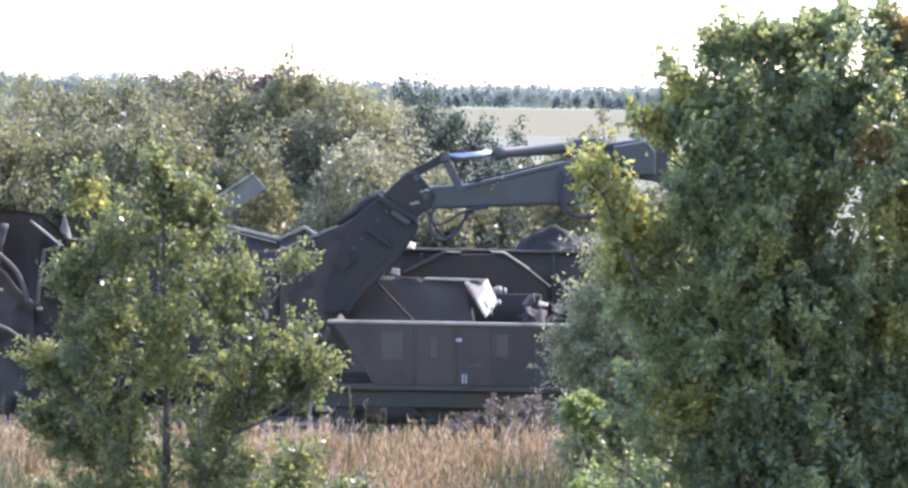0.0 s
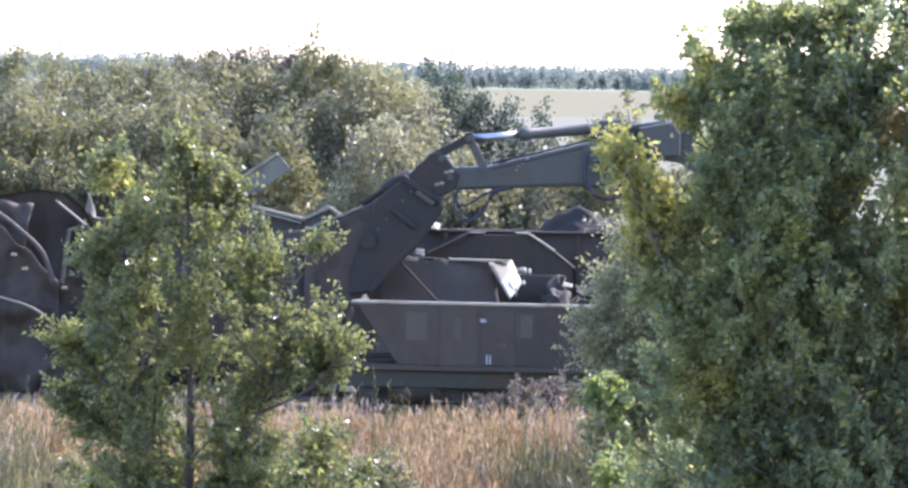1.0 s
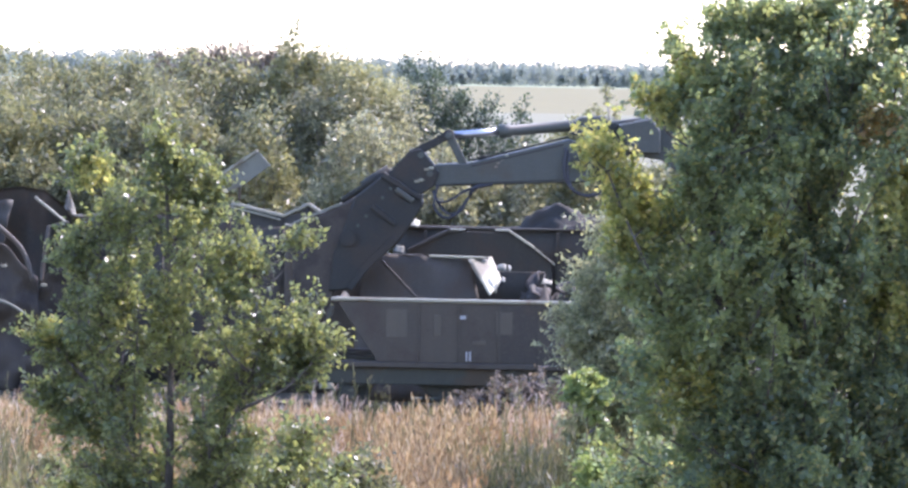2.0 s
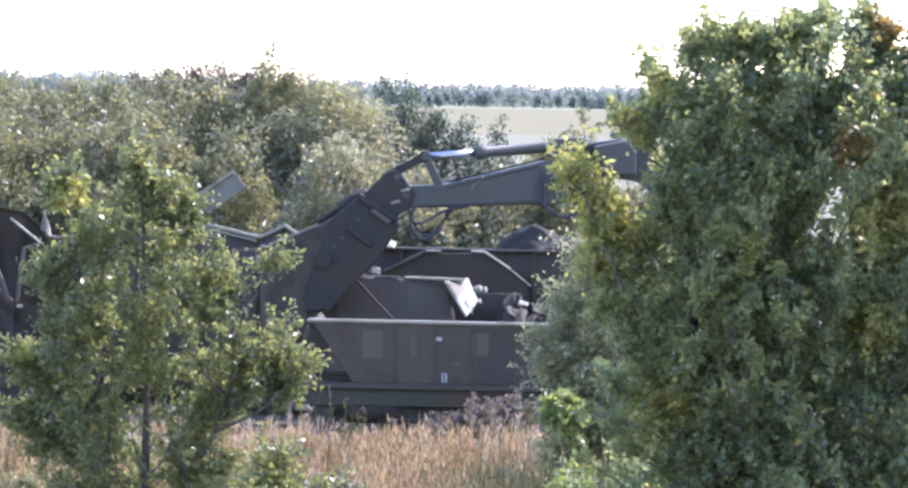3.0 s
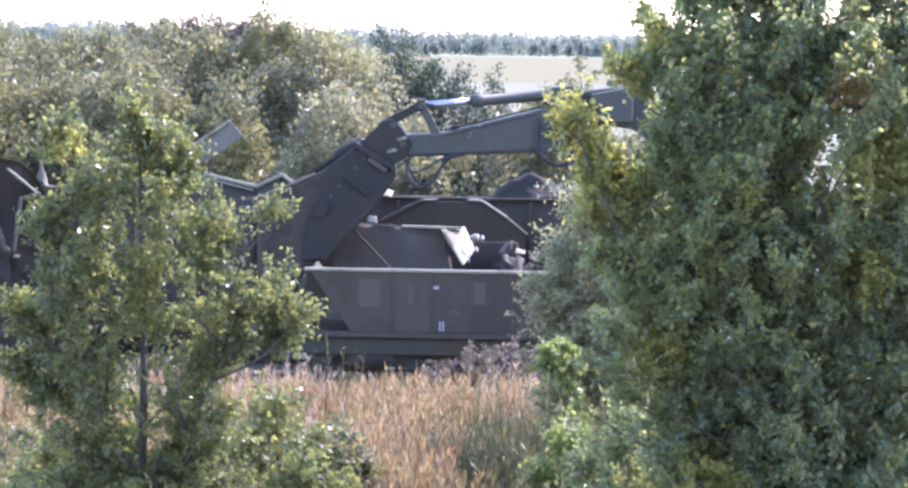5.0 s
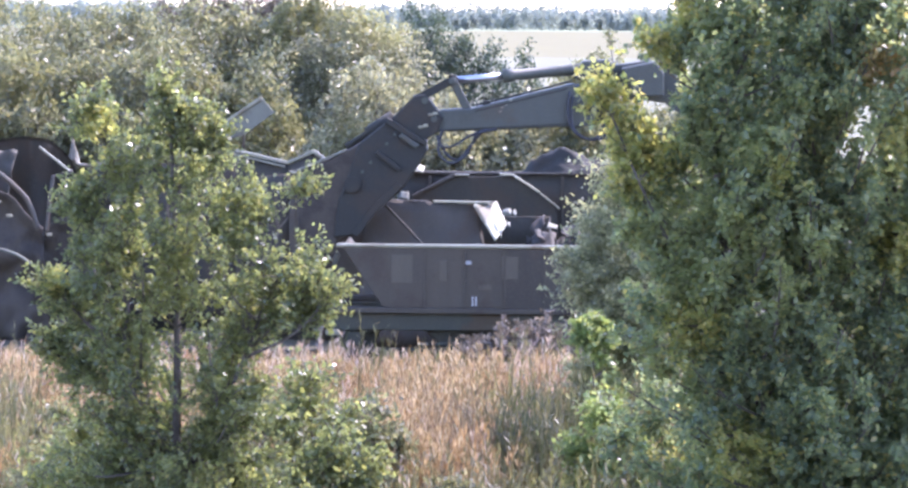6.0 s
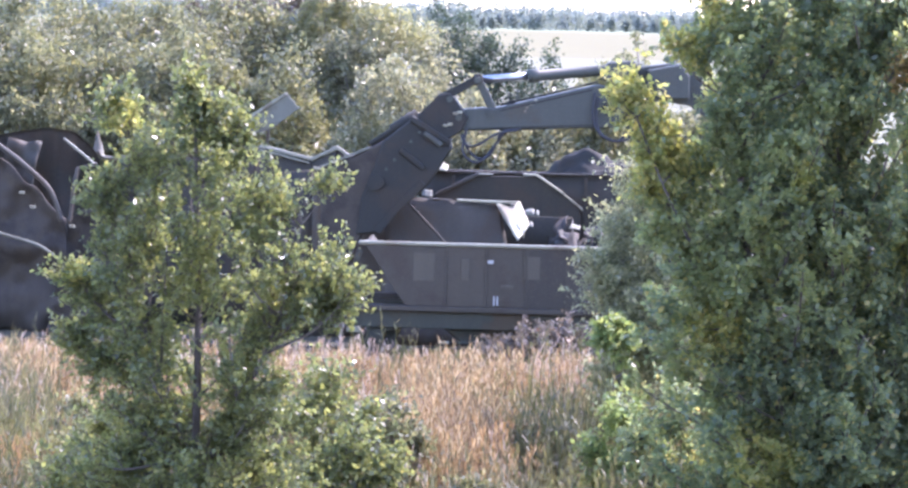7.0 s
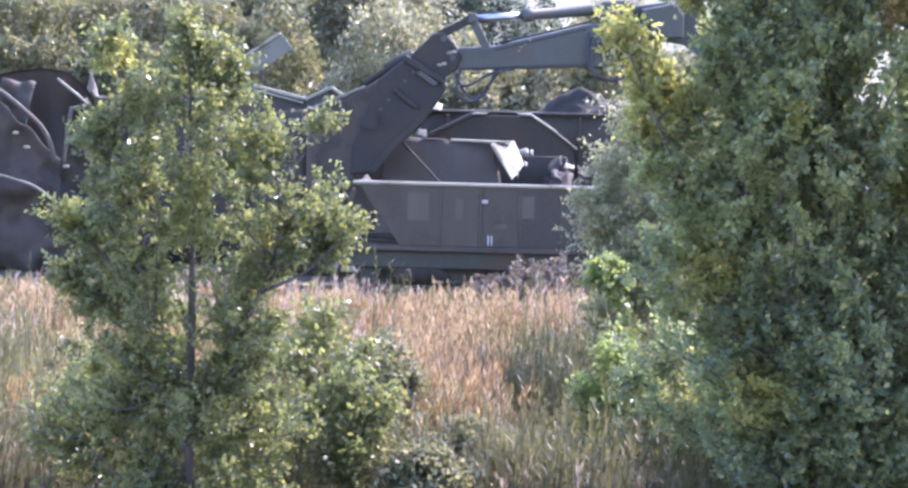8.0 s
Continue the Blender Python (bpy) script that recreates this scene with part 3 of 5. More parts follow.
    for x in (-4.6, 5.6):
        for y in (58.65, 60.35):
            s = -1 if x < 0 else 1
            part_from("buffer", tube_mesh("buffer", ((x, y, 1.06), (x + s * 0.42, y, 1.06), (x + s * 0.42, y, 1.06), (x + s * 0.47, y, 1.06)), (0.10, 0.10, 0.22, 0.22), 16), UNDER, top)
    # stencilled figures as plain bars, small plates and brake gear
    for dx, w in ((-0.033, 0.032), (0.033, 0.032)):
        part("stencil_bar", block(-0.50 + dx - w / 2, -0.50 + dx + w / 2, near - 0.004, near + 0.02, 1.41, 1.60, 0.0), WHITE, top, "faded white stencil bar")
    part("data_plate", block(-0.68, -0.56, near - 0.010, near + 0.02, 2.24, 2.31, 0.004), WHITE, top, "small pale data plate")
    for x0, x1, za, zb in ((-2.15, -1.72, 1.86, 2.42), (-1.20, -1.04, 1.9, 2.32), (0.04, 0.36, 1.95, 2.40), (1.15, 1.55, 1.6, 2.2), (-0.42, -0.16, 1.74, 1.82)):
        part("patch_plate", block(x0, x1, near - 0.022, near + 0.01, za, zb, 0.006), WAGON_PATCH, top, "paler welded patch plate")
    part("brake_lever", block(-1.6, -0.2, near + 0.02, near + 0.06, 0.62, 0.67, 0.01), UNDER, top)
    part_from("brake_handle", tube_mesh("brake_handle", ((-1.62, near - 0.02, 0.645), (-1.40, near - 0.02, 0.645)), 0.030, 8), RIM, top, "pale brake handle grip")
    part("label_board", block(-3.45, -3.16, near + 0.06, near + 0.10, 0.80, 0.92, 0.006), RIM, top, "small pale label board")
    part("hazard_panel", block(0.30, 0.80, near + 0.06, near + 0.10, 0.80, 1.0, 0.006), ORANGE, top, "faded orange-red panel")
    return top


wagon()


# ---- the scrap behind it ----
def middle_hull():
    top = thing("cut_wagon_hull", (-1.2, 64.2, 0), "brown rusty cut-open wagon hull with torn bright plate", "scrap wagon")
    sheet("side_sheet", ((-3.05, 63.2, 0.0), (0.10, 63.2, 0.0), (-0.50, 64.0, 3.06), (-2.95, 64.0, 3.12)), 12, 24, 0.10, 0.03, RUSTY, top, "rust-brown buckled side sheet")
    sheet("back_sheet", ((-3.2, 65.0, 0.0), (1.2, 65.0, 0.0), (1.1, 64.8, 2.75), (-3.0, 64.8, 2.8)), 5, 12, 0.06, 0.03, HULL, top)
    bar("top_edge", (-2.95, 63.98, 3.14), (-1.55, 63.98, 3.10), 0.05, RUSTY, top, "", 0.09)
    bar("top_edge", (-1.45, 63.98, 3.11), (-0.15, 63.98, 3.09), 0.05, BARE, top, "bright torn top edge", 0.10)
    sheet("bent_plate", ((-0.10, 62.80, 2.36), (0.15, 63.60, 2.64), (-0.08, 64.2, 3.09), (-0.60, 63.9, 3.03)), 6, 6, 0.04, 0.02, BARE, top, "pale torn plate bent outwards", 4.0, 2.2)
    bar("slanted_bar", (-2.66, 63.3, 3.26), (-1.66, 63.1, 2.25), 0.06, HULL, top)
    for x, z, w in ((0.04, 2.92, 0.20), (0.26, 2.88, 0.08), (0.14, 2.66, 0.08), (-0.02, 2.42, 0.06)):
        sheet("shred", ((x, 63.4, z - 0.03), (x + w, 63.35, z - 0.06), (x + w, 63.55, z + 0.05), (x + 0.02, 63.6, z + 0.07)), 2, 3, 0.06, 0.012, GREY_PLATE, top, "grey torn shred", x * 9, 5.0)
    return top


middle_hull()


def scrap_pile(x, y, tall, wide, seed, name="scrap_heap"):
    """A heap of torn sheet, bars and pipes."""
    rng = random.Random(seed)
    top = thing(name, (x, y, 0), "heap of torn dark sheet steel, bars and pipes", "scrap")
    for k in range(46):
        cx, cz = x + rng.uniform(-wide, wide), tall * rng.uniform(0.25, 0.95)
        w, h = rng.uniform(0.10, 0.30), rng.uniform(0.08, 0.25)
        yy = y + rng.uniform(-0.5, 0.5)
        tilt = rng.uniform(-0.3, 0.3)
        mat_ = rng.choice((HULL, HULL, JAW, ARM_DARK))
        sheet("torn_sheet", ((cx - w, yy - 0.2, max(0.0, cz - h)), (cx + w, yy - 0.2, max(0.0, cz - h + tilt)), (cx + w * 0.8, yy + 0.3, cz + tilt), (cx - w * 0.9, yy + 0.3, cz)), 4, 6, 0.16, 0.02, mat_, top, "", rng.random() * 20, 2.5)
    sheet("torn_sheet", ((x - wide, y - 0.6, 0.0), (x + wide, y - 0.6, 0.0), (x + wide * 0.9, y + 0.5, tall * 0.8), (x - wide * 0.9, y + 0.5, tall * 0.85)), 14, 18, 0.45, 0.03, HULL, top, "", seed, 3.0)
    for k in range(6):
        a = (x + rng.uniform(-wide, wide), y - 0.5, tall * rng.uniform(0.1, 0.8))
        b = (a[0] + rng.uniform(-0.7, 0.7), y + 0.3, tall * rng.uniform(0.6, 1.02))
        part_from("pipe", tube_mesh("pipe", bent((a, ((a[0] + b[0]) / 2, y - 0.5, (a[2] + b[2]) / 2 + 0.12), b), 4), 0.016, 6), rng.choice((RUSTY, HULL, WAGON)), top)
    return top


scrap_pile(1.45, 64.0, 2.75, 0.95, 5)
pale = thing("crumpled_plate", (1.12, 63.4, 2.55), "crumpled pale plate lying on the scrap heap", "scrap")
sheet("plate", ((1.0, 63.3, 2.60), (1.22, 63.3, 2.61), (1.24, 63.5, 2.70), (1.05, 63.5, 2.72)), 3, 4, 0.08, 0.015, BARE, pale, "", 2.0, 4.0)


def rear_wagon():
    top = thing("rear_hopper_wagon", (0.6, 67.0, 0), "dark derelict hopper wagon with trapezoid end canopy", "wagon")
    sheet("side_sheet", ((-2.45, 66.9, 0.0), (5.2, 66.9, 0.0), (5.2, 67.0, 3.56), (-2.30, 67.0, 3.54)), 6, 22, 0.03, 0.04, HULL, top)
    sheet("far_side_sheet", ((-2.45, 69.2, 0.0), (5.2, 69.2, 0.0), (5.2, 69.1, 3.5), (-2.30, 69.1, 3.5)), 4, 12, 0.03, 0.04, HULL, top)
    part("canopy", prism(((-1.98, 3.02), (-1.05, 3.50), (0.28, 3.52), (1.26, 2.88), (1.45, 0.0), (-2.1, 0.0)), 66.55, 66.62, 0.01), HULL, top, "dark trapezoid canopy panel")
    # Rusty left slope, paler right slope: the sun's side is put into the colour.
    bar("canopy_edge", (-1.98, 66.55, 3.06), (-1.03, 66.55, 3.55), 0.07, RUSTY, top, "", 0.16)
    bar("canopy_edge", (-1.03, 66.55, 3.55), (-0.70, 66.55, 3.55), 0.04, RIM, top, "", 0.16)
    bar("canopy_edge", (-0.02, 66.55, 3.56), (0.26, 66.55, 3.56), 0.045, BARE, top, "canopy edge with sunlight in its pale colour", 0.16)
    bar("canopy_edge", (0.26, 66.55, 3.57), (0.88, 66.55, 3.17), 0.045, BARE, top, "canopy edge with sunlight in its pale colour", 0.16)
    bar("canopy_edge", (0.90, 66.55, 3.14), (1.34, 66.55, 2.80), 0.04, RIM, top, "", 0.14)
    bar("top_edge", (-2.32, 66.95, 3.57), (0.0, 66.95, 3.57), 0.05, RUSTY, top, "", 0.12)
    bar("top_edge", (0.02, 66.95, 3.56), (5.2, 66.95, 3.58), 0.05, HULL, top, "", 0.12)
    for x in (-1.6, -0.6, 0.4, 1.4, 2.4, 3.4, 4.4):
        bar("rib", (x, 66.84, 0.3), (x, 66.84, 3.5), 0.07, HULL, top, "", 0.06)
    sheet("torn_plate", ((-2.15, 66.7, 3.58), (-1.75, 66.7, 3.58), (-1.72, 66.95, 3.70), (-2.05, 66.95, 3.82)), 3, 5, 0.07, 0.015, BARE, top, "pale torn plate on the edge", 1.0, 4.0)
    sheet("torn_plate", ((-2.3, 66.3, 3.02), (-2.05, 66.3, 3.0), (-2.06, 66.4, 3.16), (-2.24, 66.4, 3.18)), 3, 3, 0.06, 0.015, GREY_PLATE, top, "pale torn scrap", 6.0, 5.0)
    return top


rear_wagon()


def dark_cover():
    """A black rumpled sheet thrown over the far end."""
    top = thing("dark_sheet_mound", (0.9, 68.0, 0), "black rumpled sheet-steel mound on the far wagon", "scrap")
    bm = bmesh.new()
    bmesh.ops.create_icosphere(bm, subdivisions=5, radius=1.0)
    for v in bm.verts:
        p = v.co.copy()
        k = 1 + 0.13 * noise.noise(p * 2.1) + 0.07 * noise.noise(p * 6.0) + 0.04 * noise.noise(p * 14.0)
        v.co = Vector((1.6 + p.x * 2.0 * k, 68.0 + p.y * 0.75 * k, max(0.0, 2.0 + (abs(p.z) ** 0.7 * (1 if p.z > 0 else -1)) * 1.95 * k)))
    for f in bm.faces:
        f.smooth = True
    part("mound_sheet", bm, ARM_DARK, top)
    return top


dark_cover()


def vee_wagon():
    top = thing("crushed_wagon", (-4.4, 65.2, 0), "crushed brown wagon body with buckled bright edges", "scrap wagon")
    for (x0, z0), (x1, z1), k in (((-5.85, 4.12), (-4.70, 3.86), 0), ((-4.70, 3.86), (-4.14, 4.13), 1), ((-4.14, 4.13), (-2.80, 3.22), 2)):
        sheet("wall_sheet", ((x0, 65.25, 0.0), (x1, 65.25, 0.0), (x1, 65.1, z1 - 0.04), (x0, 65.1, z0 - 0.04)), 7, 6, 0.06, 0.03, HULL if k < 2 else RUSTY, top, "", k * 3.0)
        bar("top_edge", (x0, 65.08, z0), (x1, 65.08, z1), 0.07, RIM, top, "bright buckled edge", 0.14)
    for (x0, z0), (x1, z1) in (((-4.62, 3.70), (-3.69, 3.53)), ((-3.69, 3.53), (-2.85, 3.02))):
        sheet("inner_sheet", ((x0, 64.5, 0.0), (x1, 64.5, 0.0), (x1, 64.55, z1 - 0.04), (x0, 64.55, z0 - 0.04)), 6, 6, 0.05, 0.03, RUSTY, top, "rust-brown inner sheet", x0)
        bar("top_edge", (x0, 64.54, z0), (x1, 64.54, z1), 0.055, RIM, top, "", 0.12)
    bar("top_edge", (-5.85, 65.0, 4.04), (-4.75, 65.0, 3.78), 0.04, RIM, top, "", 0.06)
    sheet("end_sheet", ((-5.4, 64.5, 0.0), (-4.6, 64.5, 0.0), (-4.62, 64.6, 3.66), (-5.5, 64.6, 3.58)), 5, 5, 0.08, 0.03, HULL, top, "", 8.0)
    return top


vee_wagon()


def raised_flap():
    top = thing("raised_flap_plate", (-5.7, 66.4, 0), "grey steel plate torn up from the crushed wagon", "scrap")
    bm = prism(((-6.62, 4.40), (-5.44, 5.22), (-5.36, 5.22), (-5.10, 4.92), (-5.75, 4.42), (-6.40, 4.24)), 66.4, 66.44, 0.01)
    part("plate", bm, GREY_PLATE, top)
    bar("edge_strip", (-6.62, 66.40, 4.42), (-5.40, 66.40, 5.25), 0.07, RIM, top, "pale edge strip", 0.12)
    bar("prop", (-5.9, 66.5, 0.0), (-5.8, 66.5, 4.42), 0.06, HULL, top)
    return top


raised_flap()


def left_wagon():
    """The long wagon side behind the near tree."""
    top = thing("side_on_wagon", (-7.8, 66.2, 0), "dark wagon side with pale sagging top rail", "scrap wagon")
    sheet("side_sheet", ((-9.4, 66.2, 0.0), (-5.9, 66.2, 0.0), (-5.9, 66.2, 4.0), (-9.4, 66.2, 3.66)), 6, 14, 0.07, 0.03, HULL, top, "", 2.0)
    line = bent(((-9.58, 66.1, 3.86), (-9.30, 66.1, 3.70), (-7.7, 66.1, 3.88), (-5.8, 66.1, 4.02)), 5)
    part_from("top_rail", tube_mesh("top_rail", line, 0.045, 8), RIM, top, "pale sagging rail")
    sheet("torn_tip", ((-9.72, 66.1, 3.80), (-9.42, 66.1, 3.70), (-9.50, 66.2, 3.92), (-9.62, 66.2, 4.34)), 4, 3, 0.05, 0.015, RIM, top, "pale torn tip", 3.0, 4.0)
    return top


left_wagon()


def crumpled_tank():
    """The big crushed hull on the far side of the near tree, with curved ribs."""
    top = thing("crumpled_hull", (-11.0, 64.6, 0), "big crumpled dark brown hull with bent ribs", "scrap wagon")
    bm = bmesh.new()
    cols, rows = 90, 40
    grid = []
    for j in range(rows + 1):
        line = []
        for i in range(cols + 1):
            x = -13.6 + 4.2 * i / cols
            crest = 4.40 - 0.16 * abs(x + 10.5) ** 1.2 - 1.2 * max(0.0, x + 10.0) ** 1.5
            v = j / rows
            fold = 0.22 * math.sin(x * 5.2 + v * 2.4) * (1 - v * 0.3) + 0.35 * noise.noise(Vector((x * 1.3, v * 2.2, 4)))
            line.append(bm.verts.new((x + 0.08 * noise.noise(Vector((x * 3, v * 5, 1))), 64.6 + fold + 0.5 * v, crest * v)))
        grid.append(line)
    for j in range(rows):
        for i in range(cols):
            bm.faces.new((grid[j][i], grid[j][i + 1], grid[j + 1][i + 1], grid[j + 1][i]))
    bmesh.ops.solidify(bm, geom=bm.faces[:], thickness=0.03)
    for f in bm.faces:
        f.smooth = True
    part("hull_sheet", bm, HULL, top)
    sheet("brown_sheet", ((-11.9, 64.0, 2.0), (-10.9, 64.0, 1.9), (-10.6, 64.5, 4.10), (-11.3, 64.5, 4.12)), 24, 20, 0.25, 0.025, HULL, top, "rust-brown folded sheet", 5.0)
    sheet("front_sheet", ((-13.4, 63.9, 0.0), (-9.7, 63.9, 0.0), (-9.95, 63.8, 2.50), (-12.2, 63.8, 4.55)), 30, 44, 0.30, 0.03, JAW, top, "", 9.0, 1.3)
    sheet("lower_sheet", ((-10.3, 63.7, 0.0), (-8.6, 63.7, 0.0), (-8.9, 63.9, 2.9), (-9.85, 63.9, 2.5)), 26, 26, 0.30, 0.03, JAW, top, "", 13.0, 1.3)
    ribs = (((-12.4, 63.55, 4.75), (-11.3, 63.5, 4.02), (-10.75, 63.45, 3.62), (-10.22, 63.45, 3.11), (-9.97, 63.45, 2.45)),
            ((-9.67, 63.7, 3.62), (-9.74, 63.6, 3.1), (-9.8, 63.5, 2.4)),
            ((-10.03, 64.0, 4.22), (-9.29, 63.9, 3.65)),
            ((-9.67, 63.7, 3.60), (-9.26, 63.7, 3.71)),
            ((-12.4, 63.3, 2.45), (-11.65, 63.3, 2.39), (-11.29, 63.3, 2.18), (-10.46, 63.3, 1.94), (-9.97, 63.3, 1.62)))
    for k, line in enumerate(ribs):
        part_from("rib", tube_mesh("rib", bent(line, 6), (0.055, 0.045, 0.03, 0.03, 0.035)[k], 8), (RUSTY, RUSTY, RIM, RUSTY, GREY_PLATE)[k], top, "grey bent rib")
    sheet("torn_tip", ((-11.68, 63.9, 3.9), (-11.52, 63.9, 3.8), (-11.56, 64.0, 4.05), (-11.66, 64.0, 4.1)), 2, 3, 0.04, 0.015, BARE, top, "", 7.0, 4.0)
    for p in ((-10.82, 63.3, 3.06), (-9.72, 63.3, 2.36), (-10.6, 63.4, 2.75)):
        part("bolt_plate", block(p[0] - 0.06, p[0] + 0.06, p[1], p[1] + 0.10, p[2] - 0.03, p[2] + 0.03, 0.01), RIM, top, "small pale bracket")
    return top


crumpled_tank()


def cables():
    top = thing("slack_cables", (-11.9, 62.4, 0), "pair of pale slack cables down to a junction box", "cable")
    for dx in (0.0, 0.10):
        part_from("cable", tube_mesh("cable", bent(((-12.7 + dx, 62.9, 2.2), (-12.1 + dx, 62.5, 1.15), (-11.66 + dx * 0.5, 62.4, 0.62)), 6), 0.018, 6), GALV, top)
    part("junction_box", block(-11.72, -11.5, 62.3, 62.5, 0.46, 0.62, 0.015), RIM, top, "pale junction box")
    for dx in (0.0, 0.28):
        part("foot_post", block(-11.64 + dx, -11.58 + dx, 62.36, 62.42, 0.0, 0.50, 0.006), RIM, top)
    part("crossbar", block(-11.5, -11.2, 62.36, 62.42, 0.44, 0.50, 0.006), RIM, top)


cables()


# ---- the demolition excavator ----
def excavator():
    top = thing("demolition_excavator", (8.6, 63.2, 0), "dark grey demolition excavator with hydraulic shear on its arm", "excavator")
    y0, y1 = 62.72, 63.36
    dipper = part("dipper", prism(((-1.47, 4.66), (-1.56, 4.92), (-1.30, 5.14), (-0.64, 5.18), (1.53, 5.73), (1.88, 5.62), (2.05, 5.30), (2.05, 5.02), (1.95, 4.83), (1.54, 4.80)), y0, y1, 0.03), ARM, top, "dark grey tapered dipper arm")
    part("weld_seam", prism(((-0.55, 5.10), (1.40, 5.60), (1.40, 5.63), (-0.55, 5.13)), y0 - 0.012, y0 + 0.01, 0.0), ARM_DARK, dipper)
    part("weld_seam", prism(((-1.20, 4.70), (1.45, 4.85), (1.45, 4.88), (-1.20, 4.73)), y0 - 0.012, y0 + 0.01, 0.0), ARM_DARK, dipper)
    for x, z in ((0.02, 5.20), (0.10, 5.27), (0.20, 5.36), (-0.02, 5.12)):
        part("worn_spot", block(x - 0.03, x + 0.03, y0 - 0.006, y0 + 0.01, z - 0.018, z + 0.018, 0.0), RIM, dipper, "pale worn spot")
    part("lifting_eye", prism(((-0.42, 5.20), (-0.22, 5.25), (-0.26, 5.36), (-0.36, 5.36)), y0 + 0.2, y0 + 0.3, 0.02), ARM_DARK, dipper)
    part_from("hinge_pin", tube_mesh("hinge_pin", ((1.78, y0 - 0.10, 5.22), (1.78, y1 + 0.10, 5.22)), 0.16, 18), ARM_DARK, dipper)
    part_from("hydraulic_pipe", tube_mesh("hydraulic_pipe", ((-0.55, y0 + 0.1, 5.24), (0.4, y0 + 0.1, 5.48), (1.5, y0 + 0.1, 5.78)), 0.025, 6), ARM_DARK, dipper)
    boom = part("boom", prism(((1.62, 5.05), (1.66, 5.42), (1.95, 5.86), (2.35, 6.10), (3.20, 6.22), (3.55, 6.12), (6.0, 5.0), (9.3, 2.75), (8.9, 1.9), (8.3, 2.0), (5.2, 4.15), (3.5, 5.30), (2.8, 5.40), (2.1, 4.84), (1.75, 4.86)), 63.42, 64.05, 0.03), ARM, top, "dark grey cranked boom")
    part("boom_lug", prism(((1.50, 5.85), (1.95, 5.72), (2.4, 6.05), (2.3, 6.24), (1.72, 6.20)), 62.85, 63.42, 0.03), ARM, boom)
    part("boom_plate", prism(((2.55, 6.05), (3.28, 6.20), (3.46, 5.95), (3.46, 5.46), (2.84, 5.45)), 62.9, 63.42, 0.03), ARM, boom)
    cyl = part_from("hydraulic_cylinder", tube_mesh("hydraulic_cylinder", ((0.02, 63.04, 5.858), (0.03, 63.04, 5.859), (0.26, 63.04, 5.882), (0.27, 63.04, 5.884), (1.62, 63.04, 6.02), (1.80, 63.04, 6.04)), (0.10, 0.150, 0.150, 0.118, 0.118, 0.09), 20), ARM, top, "dark hydraulic cylinder barrel")
    part_from("piston_rod", tube_mesh("piston_rod", ((-1.02, 63.04, 5.757), (0.04, 63.04, 5.86)), 0.078, 16), CHROME, cyl, "bright chrome piston rod")
    part_from("rod_eye", tube_mesh("rod_eye", ((-1.05, 62.86, 5.755), (-1.05, 63.22, 5.755)), 0.13, 16), ARM_DARK, cyl)
    for y in (62.80, 63.22):
        bar("tipping_link", (-1.05, y, 5.80), (-0.66, y, 5.02), 0.17, ARM, top, "", 0.07)
        bar("push_link", (-1.00, y - 0.07, 5.79), (-1.80, y - 0.07, 5.36), 0.17, ARM_DARK, top, "", 0.07)
    for x, z in ((-1.05, 5.757), (-0.70, 5.08), (-1.62, 5.34), (-1.42, 4.95)):
        part_from("pin", tube_mesh("pin", ((x, 62.585, z), (x, 63.50, z)), 0.07, 14), ARM, top)
    head = part("shear_head", prism(((-2.00, 5.28), (-1.86, 5.44), (-1.62, 5.48), (-1.40, 5.20), (-1.22, 4.98), (-1.34, 4.66), (-1.66, 4.46), (-2.38, 4.88), (-2.26, 5.02)), 62.62, 63.46, 0.03), ARM_DARK, top, "dark shear mounting head")
    for k in range(4):
        x, z = -1.70 + 0.10 * k, 4.78 + 0.13 * k - 0.10 * (k % 2)
        part("worn_lug", block(x - 0.05, x + 0.05, 62.585, 62.63, z - 0.03, z + 0.03, 0.01), BARE if k % 2 else RIM, head, "pale worn lug")
    body = part("shear_body", prism(((-2.40, 4.92), (-1.62, 4.46), (-1.54, 4.28), (-2.02, 3.52), (-2.62, 2.96), (-3.02, 2.46), (-3.55, 2.40), (-3.45, 3.2), (-3.2, 3.85), (-3.02, 4.42)), 62.55, 63.55, 0.04), ARM_DARK, top, "black worn shear body")
    part("collar", prism(((-2.48, 4.86), (-1.60, 4.36), (-1.56, 4.46), (-2.40, 4.98)), 62.48, 63.62, 0.02), ARM_DARK, body)
    for k in range(5):
        x, z = -2.25 - 0.17 * k, 4.62 - 0.20 * k
        part_from("bolt", tube_mesh("bolt", ((x, 62.52, z), (x, 62.56, z)), 0.035, 8), ARM, body)
    part_from("jaw_cylinder", tube_mesh("jaw_cylinder", ((-2.30, 62.95, 5.00), (-2.85, 62.95, 4.62), (-2.86, 62.95, 4.61), (-3.30, 62.95, 4.32)), (0.13, 0.13, 0.07, 0.07), 14), ARM_DARK, body, "black jaw cylinder")
    part("blade", prism(((-2.08, 3.50), (-2.65, 2.94), (-3.04, 2.44), (-3.16, 2.50), (-2.76, 3.06), (-2.18, 3.62)), 62.50, 62.56, 0.01), ARM_DARK, body, "worn steel cutting blade")
